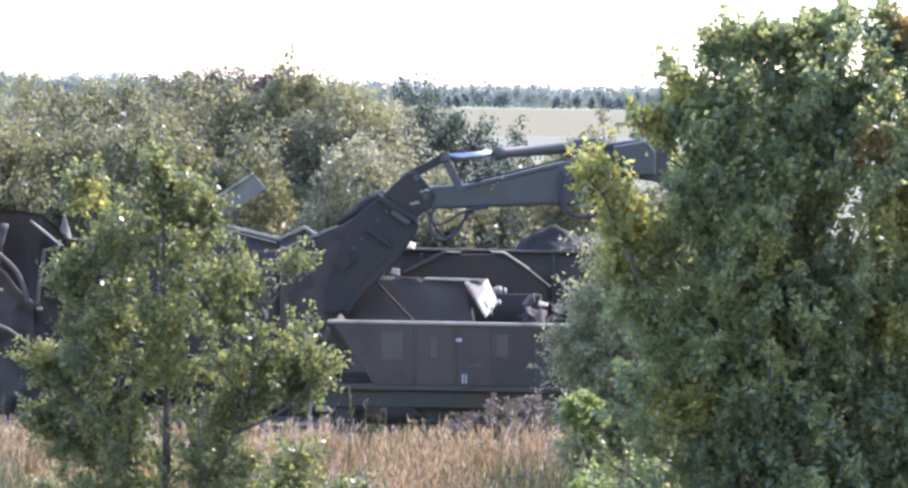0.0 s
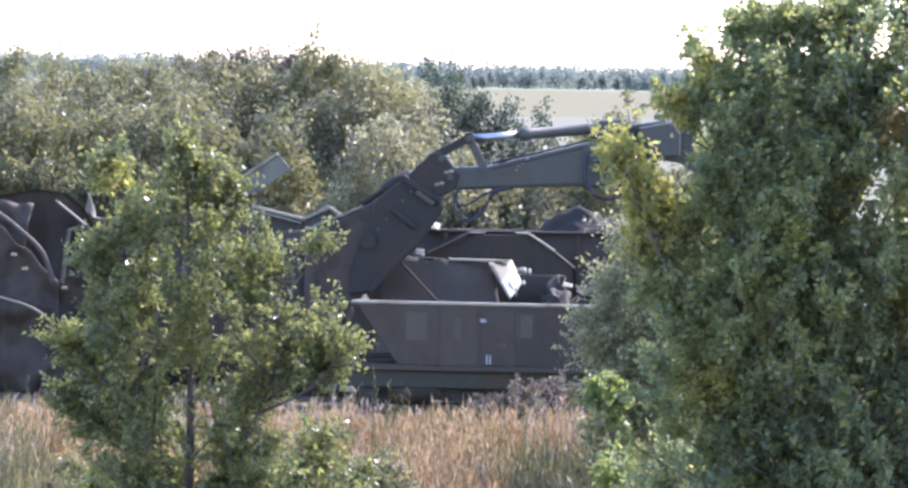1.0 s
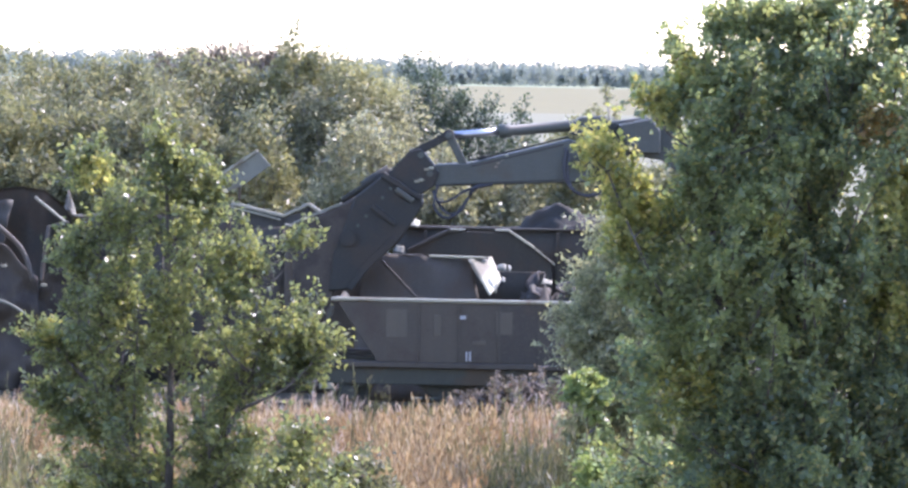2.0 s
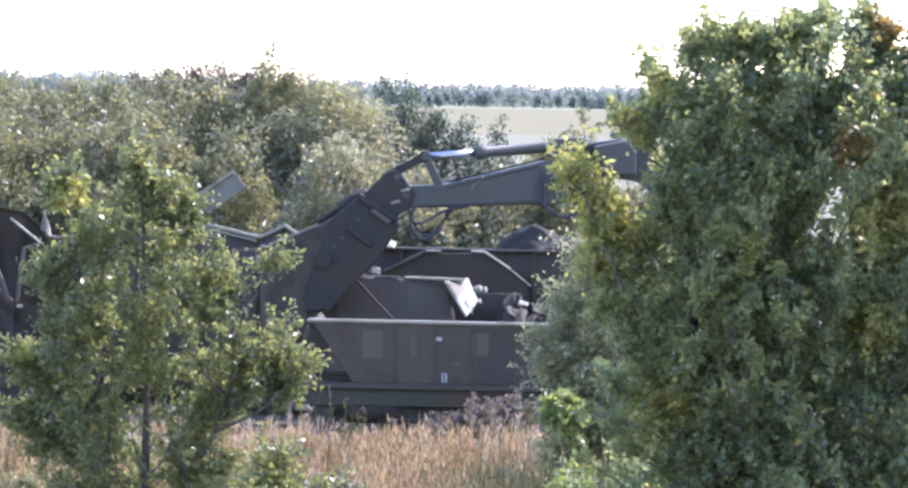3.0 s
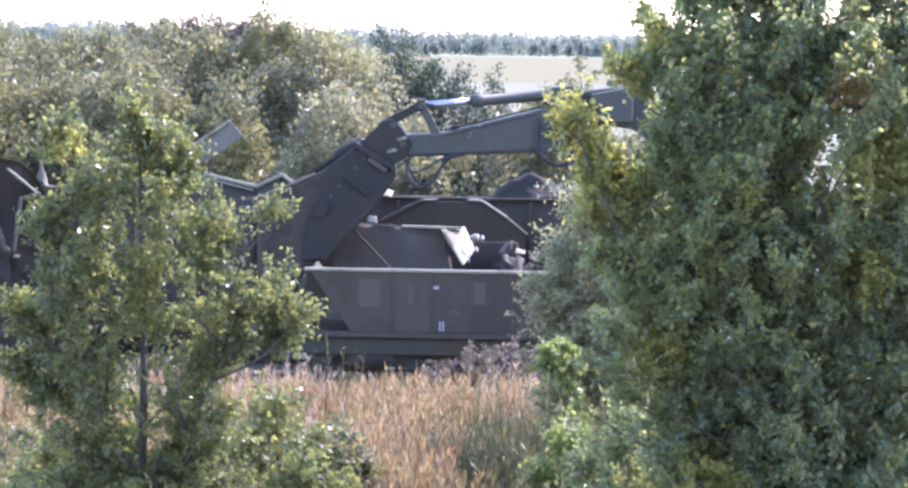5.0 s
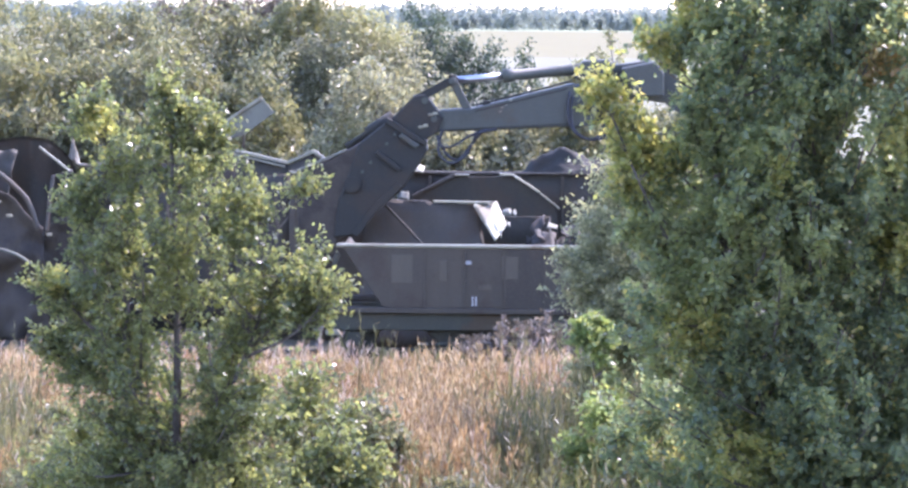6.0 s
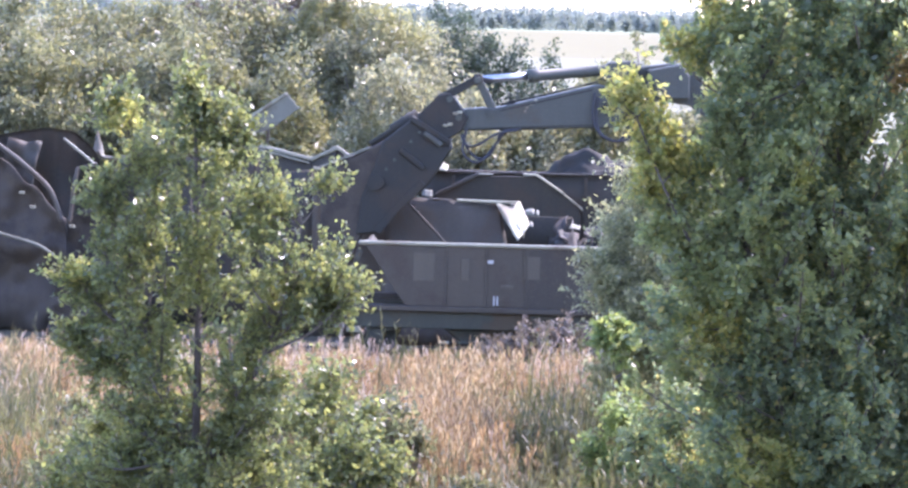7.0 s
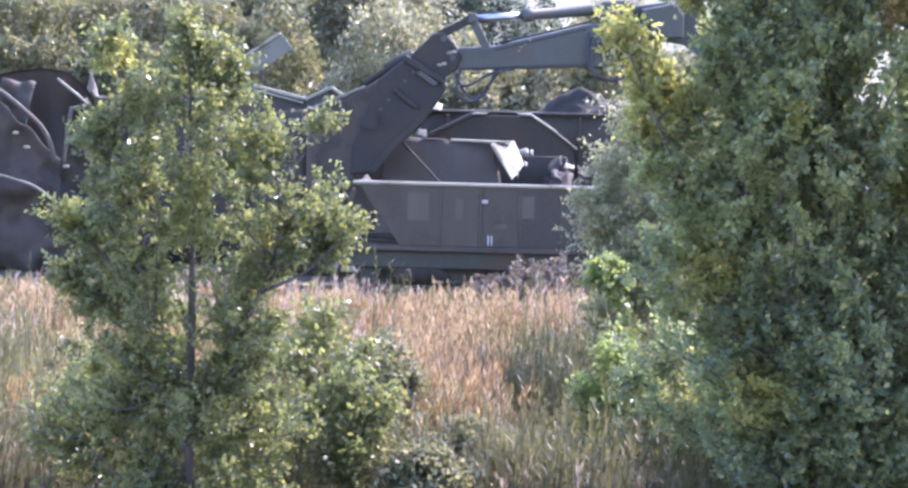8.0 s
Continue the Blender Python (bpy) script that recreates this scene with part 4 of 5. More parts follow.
    part("guard_rib", prism(((-2.10, 4.66), (-1.72, 4.40), (-1.80, 4.32), (-2.18, 4.58)), 62.44, 62.56, 0.02), ARM, body)
    part("guard_rib", prism(((-2.60, 4.30), (-2.10, 3.90), (-2.16, 3.82), (-2.68, 4.20)), 62.47, 62.56, 0.02), ARM_DARK, body)
    jaw = part("shear_jaw", prism(((-3.00, 4.42), (-3.15, 3.8), (-3.40, 3.1), (-3.40, 2.45), (-3.62, 1.9), (-4.05, 1.75), (-4.28, 2.3), (-4.33, 3.10), (-4.34, 3.80), (-4.22, 3.88), (-3.68, 4.06)), 62.62, 63.46, 0.04), JAW, top, "brown dusty lower shear jaw")
    bar("jaw_edge", (-4.33, 62.70, 3.82), (-3.30, 62.70, 4.27), 0.05, GREY_PLATE, jaw, "pale worn jaw edge", 0.18)
    part_from("jaw_pin", tube_mesh("jaw_pin", ((-3.15, 62.44, 3.55), (-3.15, 63.66, 3.55)), 0.17, 18), ARM_DARK, jaw)
    hoses = (((-1.25, 62.6, 4.72), (-1.32, 62.5, 4.25), (-1.05, 62.45, 4.02), (-0.72, 62.5, 4.22), (-0.50, 62.6, 4.66), (-0.2, 62.68, 4.72)),
             ((-1.35, 62.6, 4.60), (-1.22, 62.5, 4.36), (-0.95, 62.45, 4.42), (-0.62, 62.55, 4.62), (-0.1, 62.68, 4.74)),
             ((-1.30, 62.7, 4.45), (-1.10, 62.6, 4.15), (-0.86, 62.6, 4.12), (-0.60, 62.65, 4.45), (-0.42, 62.7, 4.66)),
             ((1.45, 62.66, 5.55), (1.42, 62.58, 5.0), (1.60, 62.55, 4.66), (1.90, 62.6, 4.55), (2.2, 62.8, 4.62), (2.35, 63.4, 5.1)),
             ((1.52, 62.66, 5.45), (1.50, 62.58, 4.9), (1.72, 62.55, 4.60), (2.05, 62.65, 4.60), (2.3, 63.4, 5.15)))
    for line in hoses:
        part_from("hose", tube_mesh("hose", bent(line, 6), 0.030, 7), RUBBER, top, "black hydraulic hose")
    # the machine itself, on its tracks
    for y in (61.9, 64.5):
        track = part("track", prism(((6.7, 0.25), (7.0, 0.0), (11.0, 0.0), (11.3, 0.25), (11.3, 0.75), (11.0, 1.0), (7.0, 1.0), (6.7, 0.75)), y - 0.3, y + 0.3, 0.05), UNDER, top, "muddy crawler track")
        for k in range(6):
            part_from("roller", tube_mesh("roller", ((7.2 + 0.72 * k, y - 0.34, 0.36), (7.2 + 0.72 * k, y + 0.34, 0.36)), 0.20, 14), ARM_DARK, track)
    part("track_frame", block(7.6, 10.4, 62.2, 64.2, 0.45, 1.0, 0.04), ARM_DARK, top)
    part_from("slew_ring", tube_mesh("slew_ring", ((9.0, 63.2, 1.0), (9.0, 63.2, 1.25)), 0.8, 24), ARM_DARK, top)
    part("upper_body", block(7.6, 11.4, 61.9, 64.6, 1.25, 2.25, 0.08), ARM, top)
    part("engine_hood", block(9.6, 11.3, 62.0, 64.5, 2.25, 2.95, 0.10), ARM, top)
    part("counterweight", block(11.3, 12.2, 61.9, 64.6, 1.3, 2.6, 0.18), ARM_DARK, top)
    cab = part("cab", prism(((7.5, 2.25), (9.0, 2.25), (9.0, 3.95), (7.9, 3.95), (7.5, 3.2)), 61.95, 63.0, 0.06), ARM, top)
    part("cab_window", prism(((7.95, 2.8), (8.85, 2.8), (8.85, 3.75), (8.05, 3.75), (7.95, 3.4)), 61.92, 61.955, 0.005), GLASS, cab, "dark side window")
    for y in (63.28, 64.2):
        part_from("boom_cylinder", tube_mesh("boom_cylinder", ((7.6, y, 1.5), (5.9, y, 4.45)), 0.13, 14), ARM_DARK, top)
    return top


excavator()


# ---- plants: the near trees ----
branching("alder_tree", "leafy green young alder with yellowing tips in dry weeds", "tree",
          ((((-3.95, 36.0, 0), (-3.98, 36.0, 1.2), (-3.95, 36.0, 2.6), (-3.98, 36.05, 4.2), (-4.05, 36.0, 6.25)), 0.085),
           (((-3.93, 36.05, 1.3), (-3.5, 35.9, 2.2), (-3.0, 35.9, 3.3), (-2.7, 36.0, 4.6)), 0.048),
           (((-3.97, 36.0, 1.7), (-4.4, 35.9, 2.7), (-4.75, 35.95, 3.9), (-4.85, 36.0, 5.7)), 0.042)),
          ((0.5, -5.4, -2.4), (1.2, -5.5, -2.3), (1.8, -5.5, -2.35), (2.5, -5.5, -2.5), (3.0, -5.5, -2.55), (3.35, -5.5, -2.35), (4.0, -5.5, -2.15), (4.6, -5.3, -2.35), (5.1, -5.1, -2.8),
           (5.5, -5.0, -3.4), (5.9, -4.9, -3.65), (6.1, -4.7, -3.8)),
          1.3, LEAF_NEAR, BARK, 0.080, 0.56, 130, 15, 32, 21, -0.20, "trees by the weeds",
          ((-4.9, 36.0, 5.8, 0.28, LEAF_GOLD), (-5.4, 36.0, 4.0, 0.2, LEAF_GOLD)), 0.045, False,
          ((-4.05, 36.0, 6.1, 4), (-4.8, 36.0, 5.9, 3), (-3.65, 36.0, 5.75, 3), (-2.6, 36.0, 5.0, 3), (-2.15, 36.0, 4.1, 3), (-2.2, 36.0, 3.6, 3), (-5.4, 36.0, 3.9, 3), (-5.2, 36.0, 4.9, 3), (-5.5, 36.0, 3.2, 4),
           (-4.7, 35.6, 2.4, 2), (-3.2, 35.6, 2.3, 2), (-4.9, 35.7, 1.6, 2), (-3.0, 35.7, 1.5, 2)))

branching("maple_tree", "large dark green field maple with turning leaves", "tree",
          ((((3.95, 37.2, 0), (3.9, 37.2, 2.0), (3.95, 37.2, 4.5), (4.15, 37.2, 8.0)), 0.14),
           (((4.0, 37.3, 0.4), (4.7, 37.3, 2.5), (5.2, 37.3, 5.0), (5.3, 37.3, 7.8)), 0.10),
           (((3.9, 37.0, 0.9), (3.1, 36.9, 3.0), (2.7, 36.9, 5.2), (2.75, 36.9, 7.5)), 0.09),
           (((4.1, 37.2, 1.0), (5.6, 37.3, 3.0), (6.3, 37.3, 5.0), (6.5, 37.3, 7.2)), 0.08),
           (((3.9, 36.9, 1.5), (2.6, 36.7, 3.6), (1.8, 36.7, 5.0), (1.3, 36.8, 6.2)), 0.032)),
          ((0.6, 2.7, 6.9), (1.5, 1.75, 7.0), (2.5, 1.7, 7.1), (3.5, 1.65, 7.2), (4.4, 1.75, 7.3), (5.1, 1.9, 7.3), (5.5, 1.95, 7.3), (5.9, 2.05, 7.2), (6.3, 2.15, 7.2), (6.5, 2.2, 7.1),
           (6.8, 2.2, 7.0), (7.4, 2.5, 6.8), (7.6, 2.9, 6.6), (7.8, 3.3, 6.4), (8.0, 3.9, 5.9)),
          1.8, LEAF_MAPLE, BARK, 0.090, 0.60, 400, 17, 33, 22, -0.52, "trees by the weeds",
          ((1.3, 37.2, 6.3, 0.55, LEAF_GOLD), (1.65, 37.2, 5.5, 0.6, LEAF_GOLD), (5.2, 36.4, 8.2, 0.35, LEAF_RUSSET), (1.95, 37.2, 6.85, 0.3, LEAF_GOLD),
           (4.6, 36.0, 6.6, 0.28, LEAF_RUSSET), (2.3, 37.2, 7.3, 0.28, LEAF_GOLD), (4.9, 36.0, 4.4, 0.35, LEAF_GOLD), (5.1, 36.0, 5.8, 0.45, LEAF_GOLD), (2.35, 36.2, 3.3, 0.40, LEAF_GOLD),
           (3.0, 36.0, 1.9, 0.45, LEAF_GOLD), (3.5, 36.0, 5.3, 0.28, LEAF_GOLD)), 0.05, False,
          ((1.18, 37.1, 6.38, 1), (1.38, 37.1, 6.15, 2), (1.5, 37.1, 5.85, 2), (1.65, 37.1, 5.5, 3), (1.85, 37.1, 5.65, 2), (1.8, 37.1, 5.3, 3), (1.65, 37.1, 4.9, 2), (1.9, 37.0, 4.5, 3), (2.2, 36.6, 4.0, 3), (2.8, 37.0, 7.75, 3), (2.25, 37.0, 7.35, 3), (2.0, 37.1, 6.8, 4), (3.5, 37.0, 7.95, 4),
           (4.1, 37.0, 8.0, 4), (4.9, 37.0, 8.0, 4), (5.7, 37.0, 7.95, 4), (6.4, 37.0, 7.8, 5), (6.9, 37.0, 7.4, 5), (3.3, 36.3, 5.8, 5), (3.6, 36.3, 6.15, 4), (3.0, 36.6, 7.3, 3), (4.5, 36.5, 7.3, 3), (5.6, 36.5, 7.4, 3)))

tree("grey_willow", "silvery grey-green willow shrub beside the maple", "shrub",
     ((((2.1, 46.0, 0), (2.05, 46.0, 1.6), (1.9, 46.0, 3.4), (1.85, 46.0, 4.6)), 0.035),
      (((2.15, 46.1, 0.1), (2.6, 46.0, 1.8), (2.8, 46.0, 3.6)), 0.05), (((2.05, 45.9, 0.1), (1.6, 45.9, 1.4), (1.35, 45.9, 3.0)), 0.045)),
     ((1.95, 46.0, 4.55, 0.50, 0.6, 0.50, 60), (1.65, 46.0, 3.85, 0.55, 0.6, 0.55, 80), (1.35, 45.9, 3.15, 0.50, 0.6, 0.50, 75), (2.2, 46.0, 3.4, 0.70, 0.7, 0.70, 95),
      (1.6, 45.9, 2.4, 0.65, 0.7, 0.55, 85), (2.5, 46.0, 2.3, 0.75, 0.7, 0.70, 85), (1.55, 45.9, 1.5, 0.55, 0.7, 0.60, 60), (2.5, 46.0, 1.2, 0.8, 0.7, 0.7, 60), (2.9, 46.2, 4.0, 0.6, 0.6, 0.6, 60), (1.9, 45.7, 1.9, 0.6, 0.5, 0.5, 60), (2.0, 45.6, 0.9, 0.7, 0.5, 0.5, 60), (1.7, 45.6, 2.9, 0.5, 0.5, 0.5, 50)),
     LEAF_OLIVE, BARK_GREY, 0.085, 0.42, 55, 0.13, 23, -0.35, "", (), False, 0.2, 0.008, 1.7, 0.35, 0.6, 0.35)

tree("yellow_sapling", "small sapling with bright yellow-green leaves", "sapling",
     ((((1.46, 44.4, 0), (1.44, 44.4, 1.2), (1.43, 44.4, 2.4)), 0.025),),
     ((1.42, 44.4, 2.50, 0.34, 0.32, 0.20, 36), (1.28, 44.3, 2.30, 0.26, 0.32, 0.16, 18), (1.68, 44.4, 2.28, 0.22, 0.3, 0.16, 12), (1.48, 44.4, 2.0, 0.2, 0.3, 0.12, 4)),
     LEAF_LIME, BARK, 0.095, 0.60, 26, 0.085, 24, -0.6)

for i, (x, y, w, h, leaf) in enumerate(((-2.6, 40.2, 1.0, 2.6, LEAF_NEAR), (-1.75, 41.0, 0.6, 1.9, LEAF_SALLOW), (-3.6, 38.6, 0.8, 1.2, LEAF_NEAR), (-5.9, 39.5, 0.7, 1.5, LEAF_SALLOW),
                                        (1.5, 41.5, 0.7, 1.9, LEAF_LIME), (2.2, 40.0, 1.0, 2.5, LEAF_MAPLE), (2.9, 39.3, 0.9, 2.0, LEAF_GOLD), (3.4, 40.5, 1.1, 2.2, LEAF_MAPLE), (4.8, 41.0, 1.2, 2.6, LEAF_MAPLE), (6.3, 41.0, 1.2, 2.6, LEAF_MAPLE), (3.9, 44.5, 1.2, 2.9, LEAF_SALLOW), (5.6, 45.0, 1.3, 3.0, LEAF_SALLOW), (-6.6, 44.0, 0.6, 1.3, LEAF_SALLOW), (-0.6, 39.4, 0.7, 0.95, LEAF_SALLOW), (-2.1, 37.6, 0.9, 2.1, LEAF_NEAR), (-1.1, 37.2, 0.6, 1.0, LEAF_SALLOW), (-5.3, 37.2, 0.95, 2.2, LEAF_NEAR))):
    tree("low_shrub", "low green leafy shrub among the dry weeds", "shrub",
         ((((x, y, 0), (x + 0.05, y, h * 0.4), (x, y, h * 0.8)), 0.03),),
         ((x, y, h * 0.75, w * 0.55, w * 0.55, h * 0.25, 34), (x - w * 0.5, y, h * 0.5, w * 0.55, w * 0.5, h * 0.28, 34), (x + w * 0.5, y, h * 0.55, w * 0.55, w * 0.5, h * 0.26, 34), (x, y - 0.2, h * 0.3, w * 0.8, w * 0.6, h * 0.26, 44)),
         leaf, BARK, 0.095, 0.55, 30, 0.13, 40 + i, -0.35, "shrubs among the weeds", (), False)

tree("withered_shrub", "withered grey-brown gorse shrub in front of the wagon", "shrub",
     ((((0.45, 56.6, 0), (0.45, 56.6, 0.4), (0.5, 56.6, 0.8)), 0.03),),
     ((0.75, 56.6, 0.84, 0.55, 0.5, 0.32, 75), (0.10, 56.6, 0.70, 0.55, 0.5, 0.30, 70), (-0.5, 56.6, 0.55, 0.40, 0.5, 0.24, 40), (1.25, 56.6, 0.66, 0.42, 0.5, 0.28, 40), (0.4, 56.4, 0.4, 0.9, 0.5, 0.3, 60)),
     LEAF_GREY, BARK_GREY, 0.11, 0.35, 40, 0.085, 25, -0.5, "", (), True, 0.6, 0.010, 1.8, 0.3, 0.4, 0.3)


# ---- the thicket behind the scrap ----
def bush(x, y, wide, tall, leaf, seed, label, narrow=0.40, size=0.162):
    """A domed bush: stems fanning up from the ground and sprays of leaves over an uneven dome."""
    rng = np.random.default_rng(seed)
    top = thing("willow_bush", Vector((x, y, 0)), label, "bush", "thicket behind the scrap")
    for s in (-1, -0.5, 0.1, 0.6, 1):
        line = bent(((x, y, 0), (x + s * wide * 0.25, y, tall * 0.35), (x + s * wide * 0.55, y - 0.2, tall * 0.78)), 5)
        part_from("stem", tube_mesh("stem", line, [0.08 * (1 - 0.08 * i) for i in range(len(line))], 6), BARK_GREY, top)
    n = int(350 * wide)
    way = rng.normal(size=(n, 3))
    way[:, 2] = np.abs(way[:, 2])
    way /= np.linalg.norm(way, axis=1)[:, None]
    lumps = np.array([0.26 * noise.noise(Vector(w) * 2.2 + Vector((seed, 0, 0))) + 0.22 * noise.noise(Vector(w) * 5.0 + Vector((0, seed, 0))) for w in way])
    reach = (1 + lumps) * rng.uniform(0.55, 1.0, n) ** 0.45
    flat = np.array([wide * 1.12, wide * 0.85, 1.0])
    tips = np.stack([x + way[:, 0] * flat[0] * reach, y + way[:, 1] * flat[1] * reach, tall * (way[:, 2] ** 0.75) * (0.94 + 0.6 * lumps) * (0.75 + 0.25 * reach)], 1)
    per = 32
    lean = np.stack([way[:, 0] * 0.45, way[:, 1] * 0.45, np.full(n, 0.9)], 1) * rng.uniform(0.25, 0.65, n)[:, None]
    along = rng.uniform(-0.7, 0.9, n * per)
    places = np.repeat(tips, per, axis=0) + np.repeat(lean, per, axis=0) * along[:, None]
    places = places + rng.normal(size=places.shape) * 0.11 * (1.3 - 0.7 * along)[:, None]
    places = places[places[:, 2] > 0.05]
    pairs = [(Vector(t - l * 1.3), Vector(t + l * 0.9)) for t, l in zip(tips[::3], lean[::3])]
    tagged(part_from("brushwood", twigs_mesh("brushwood", pairs, 0.012), BARK_GREY, top), kind="stuff")
    part_from("crown", leaves_mesh("crown", places, size, narrow, rng, 0.15, False), leaf, top)
    return top


SILVER, GREENISH = "tall silvery grey-green willow bush behind the scrap", "tall olive-green sallow bush behind the scrap"
for spec in ((-14.6, 80.5, 2.7, 6.9, LEAF_SALLOW, 61, GREENISH), (-11.8, 81.5, 2.8, 7.2, LEAF_SALLOW, 62, GREENISH), (-8.9, 82.0, 2.7, 7.35, LEAF_SALLOW, 63, GREENISH), (-6.4, 82.5, 2.5, 7.45, LEAF_SALLOW, 64, GREENISH),
             (-3.7, 80.5, 2.3, 7.0, LEAF_WILLOW, 65, SILVER), (-5.1, 82.0, 2.0, 7.2, LEAF_SALLOW, 75, GREENISH), (-12.6, 77.5, 2.5, 6.3, LEAF_SALLOW, 66, GREENISH), (-9.3, 77.5, 2.5, 6.6, LEAF_SALLOW, 67, GREENISH), (-6.6, 77.0, 2.0, 5.6, LEAF_SALLOW, 68, GREENISH),
             (-3.4, 76.0, 2.1, 5.5, LEAF_WILLOW, 69, SILVER), (-1.4, 76.0, 1.8, 4.9, LEAF_WILLOW, 70, SILVER), (0.6, 76.5, 1.77, 4.6, LEAF_WILLOW, 71, SILVER), (2.6, 77.0, 2.01, 4.6, LEAF_SALLOW, 72, GREENISH),
             (5.0, 78.0, 2.24, 5.0, LEAF_SALLOW, 73, GREENISH), (-15.9, 77.5, 2.36, 6.3, LEAF_SALLOW, 74, GREENISH)):
    bush(*spec)
HAWTHORN = "dark green hawthorn bush at the field's edge"
for spec in ((-2.3, 86.0, 1.3, 7.1, LEAF_DARK, 81, HAWTHORN, 0.5, 0.12), (-0.9, 86.5, 1.2, 6.3, LEAF_DARK, 82, HAWTHORN, 0.5, 0.12), (0.5, 87.0, 1.1, 5.5, LEAF_DARK, 85, HAWTHORN, 0.5, 0.12),
             (1.3, 86.0, 1.0, 5.0, LEAF_SALLOW, 83, "olive green bush at the field's edge"), (2.6, 88.0, 1.3, 5.6, LEAF_SALLOW, 84, "olive green bush at the field's edge")):
    bush(*spec)
tree("brown_bush", "half-bare brownish bush rising over the thicket", "bush",
     ((((-8.6, 84.5, 0), (-8.6, 84.5, 4.0), (-8.4, 84.5, 7.0)), 0.08), (((-8.6, 84.5, 0.2), (-7.9, 84.5, 4.0), (-7.5, 84.5, 7.0)), 0.07)),
     ((-8.8, 84.5, 7.05, 0.5, 0.5, 0.6, 40), (-8.1, 84.5, 7.2, 0.5, 0.5, 0.6, 40), (-7.3, 84.5, 7.1, 0.55, 0.5, 0.55, 40), (-6.5, 84.5, 7.1, 0.5, 0.5, 0.5, 30), (-9.6, 84.5, 6.95, 0.5, 0.5, 0.5, 30)),
     LEAF_GREY, BARK_GREY, 0.13, 0.5, 16, 0.16, 91, -0.3, "", (), False, 0.3, 0.014, 1.6, 0.35, 0.7, 0.3)
tree("bare_sapling", "thin half-bare sapling above the thicket", "sapling",
     ((((3.2, 80.0, 0), (3.3, 80.0, 3.5), (3.05, 80.0, 5.6), (2.85, 80.0, 6.75)), 0.05),),
     ((2.9, 80.0, 6.5, 0.16, 0.2, 0.3, 7), (3.1, 80.0, 5.8, 0.3, 0.3, 0.4, 12), (3.2, 80.0, 4.8, 0.5, 0.5, 0.6, 30)), LEAF_SALLOW, BARK_GREY, 0.11, 0.5, 10, 0.10, 90)


# ---- dry willowherb, grass and green weeds in front ----
def rise(v, a, b):
    t = np.clip((v - a) / (b - a), 0, 1)
    return t * t * (3 - 2 * t)


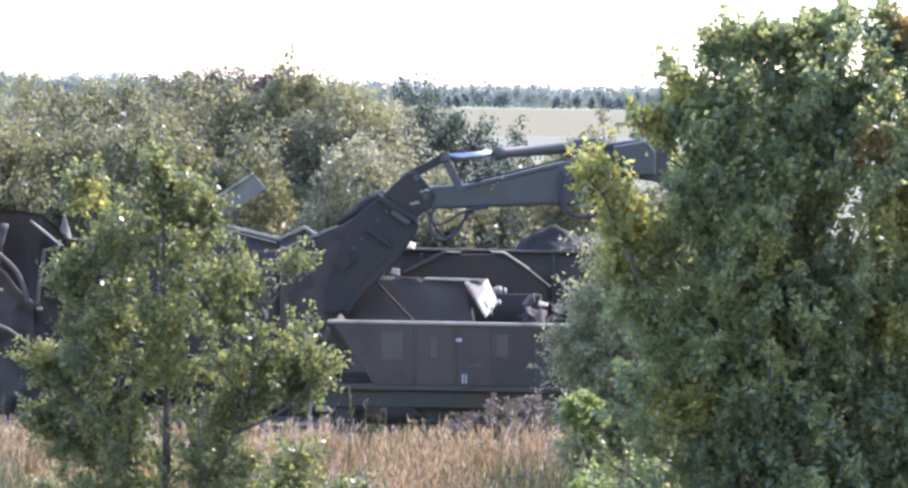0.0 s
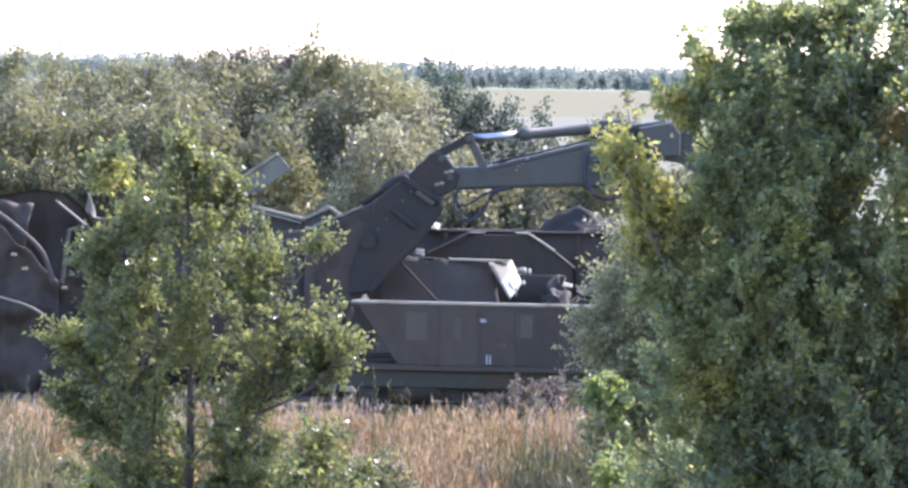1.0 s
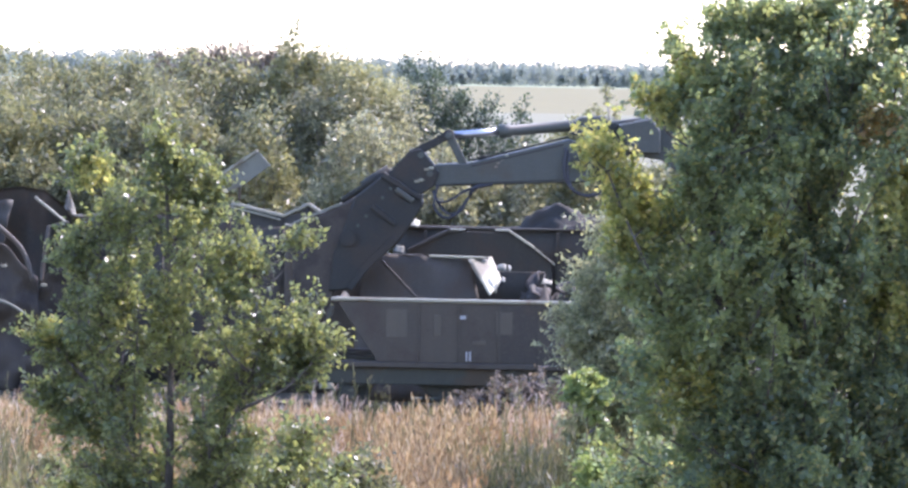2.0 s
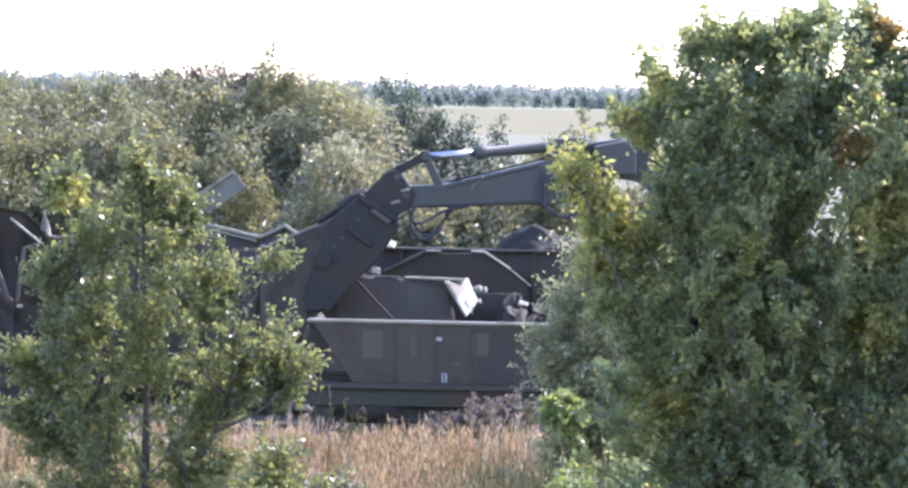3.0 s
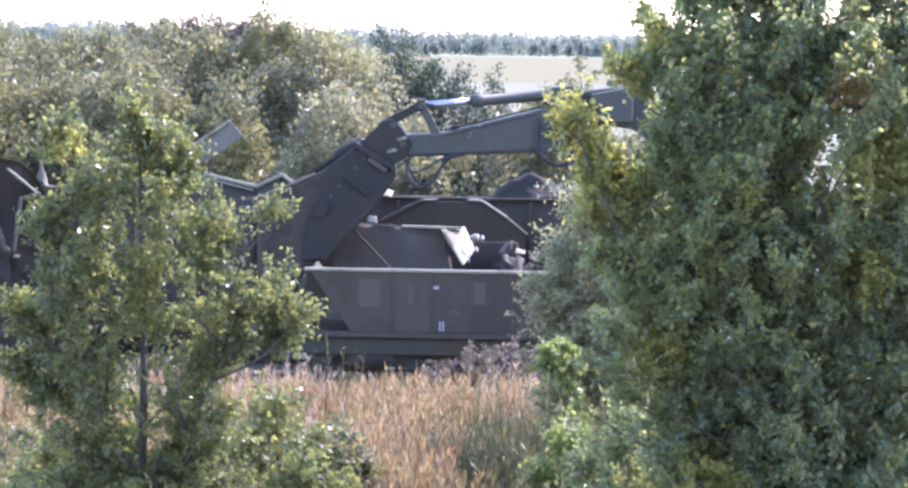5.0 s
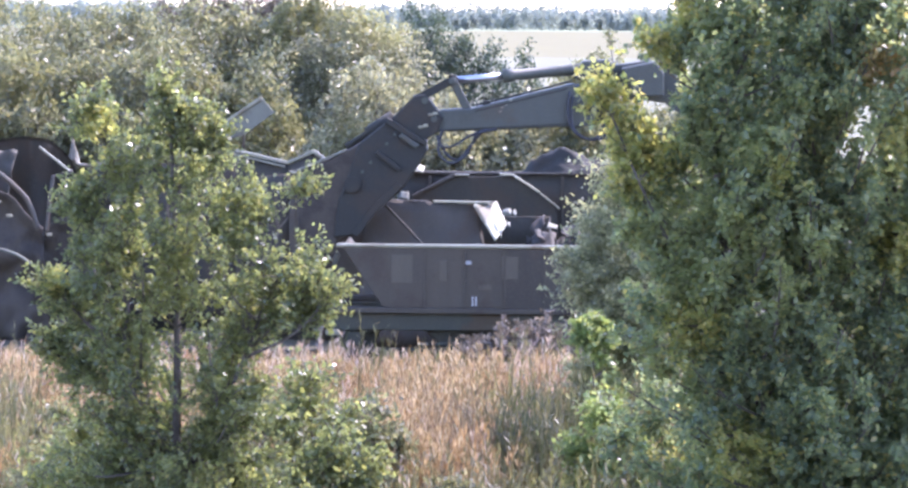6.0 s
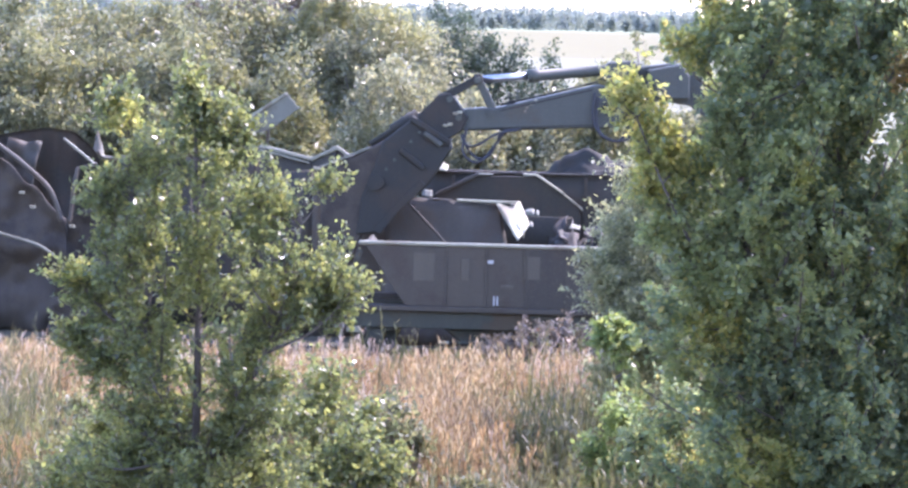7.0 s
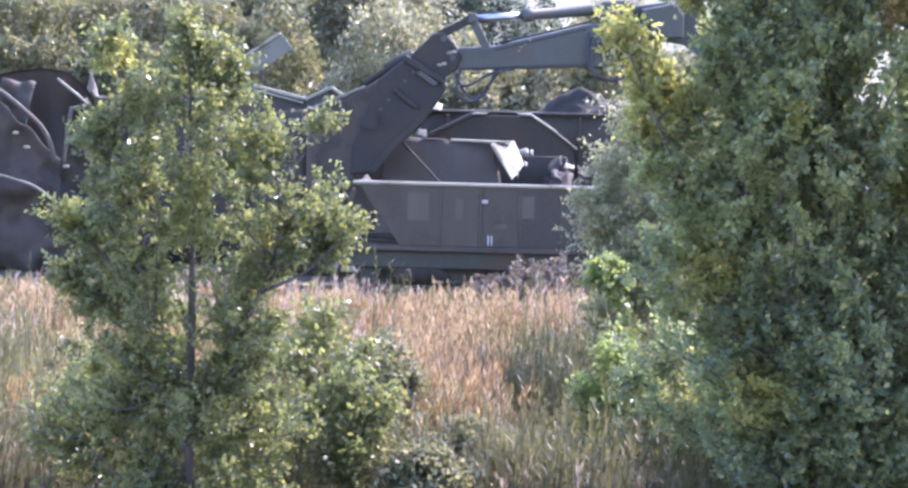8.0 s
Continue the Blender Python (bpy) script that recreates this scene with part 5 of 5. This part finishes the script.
def weeds(name, label, material, count, seed, chance, tall, plume, leafy, blade, low=0.42):
    """Upright stalks with narrow leaves and a plume each, standing over the waste ground. chance(x, y) thins them out."""
    rng = np.random.default_rng(seed)
    x, y = rng.uniform(-13.5, 8.0, count * 3), rng.uniform(37.3, 58.0, count * 3)
    drift = np.array([noise.noise(Vector((a * 0.45, b * 0.30, seed))) for a, b in zip(x, y)])
    keep = rng.random(len(x)) < chance(x, y, drift)
    x, y, drift = x[keep][:count], y[keep][:count], drift[keep][:count]
    n = len(x)
    h = tall * rng.uniform(0.45, 1.25, n) * (1 + 0.85 * drift) * (1 - low * rise(y, 50, 56.5))
    lean = rng.normal(size=(n, 2)) * 0.13 + np.array([0.05, 0.0])
    foot = np.stack([x, y, np.zeros(n)], 1)
    tip = np.stack([x + lean[:, 0] * h, y + lean[:, 1] * h, h], 1)
    quads = []

    def strip(a, b, width, turn):
        side = np.stack([np.cos(turn), np.sin(turn), np.zeros(len(turn))], 1) * width[:, None] / 2
        mid = (a + b) / 2
        quads.append(np.stack([a, mid + side, b, mid - side], 1))

    for k in range(2):
        strip(foot, tip, blade * rng.uniform(0.7, 1.3, n), rng.uniform(-0.6, 0.6, n) + k * 1.57)
    for k in range(leafy):
        at = rng.uniform(0.25, 0.92, n)[:, None]
        a = foot + (tip - foot) * at
        turn = rng.uniform(0, 2 * np.pi, n)
        long = rng.uniform(0.09, 0.24, n)[:, None]
        b = a + np.stack([np.cos(turn), np.sin(turn), rng.uniform(-0.4, 1.0, n)], 1) * long
        strip(a, b, rng.uniform(0.008, 0.019, n), turn + 1.57)
    for k in range(plume):
        at = rng.uniform(0.62, 1.0, n)[:, None]
        a = foot + (tip - foot) * at + rng.normal(size=(n, 3)) * 0.018
        b = a + np.stack([rng.normal(size=n) * 0.05, rng.normal(size=n) * 0.05, rng.uniform(0.08, 0.20, n)], 1)
        strip(a, b, rng.uniform(0.011, 0.025, n), rng.uniform(-0.7, 0.7, n))
    verts = np.concatenate(quads).reshape(-1, 3)
    verts[:, 2] = np.maximum(verts[:, 2], 0.0)
    ob = part_from(name, quad_mesh(name, verts, np.arange(len(verts)).reshape(-1, 4)), material, None)
    return tagged(ob, label, "weeds", "", "stuff")


weeds("dry_willowherb", "dry tan and pinkish willowherb stalks gone to seed", WEED_DRY, 15500, 5, lambda x, y, d: np.maximum(rise(y + 9 * d, 41, 51), 0.7 * rise(-x, 4.4, 6.0)) * np.clip(0.55 + 1.7 * d, 0.06, 1), 0.86, 9, 4, 0.012, 0.60)
weeds("tall_seed_heads", "scattered taller pale pinkish seed heads above the weeds", WEED_PALE, 2000, 8, lambda x, y, d: (0.12 + 0.6 * rise(y, 46, 54)) * np.clip(0.5 + 2.0 * d, 0.05, 1), 0.98, 9, 3, 0.012, 0.42)
weeds("green_weeds", "mixed grey-green weeds and grass between the dry stalks", WEED_GREEN, 12000, 6, lambda x, y, d: (1 - 0.45 * rise(y - 6 * d, 43, 53)) * np.clip(0.5 + 1.7 * d, 0.06, 1), 0.74, 3, 8, 0.020)
weeds("yellowing_weeds", "yellowing olive weeds in drifts among the dry stalks", WEED_OLIVE, 4200, 12, lambda x, y, d: (0.35 + 0.65 * rise(d, 0.0, 0.3)) * np.clip(0.3 + 2.2 * d, 0.03, 1), 0.84, 6, 6, 0.014, 0.55)
weeds("leafy_stalks", "tall leafy green stalks in the foreground weeds", WEED_GREEN, 4600, 9, lambda x, y, d: (1 - 0.85 * rise(y, 43, 51)) * np.clip(0.5 + 1.8 * d, 0.0, 1), 1.2, 5, 16, 0.024)
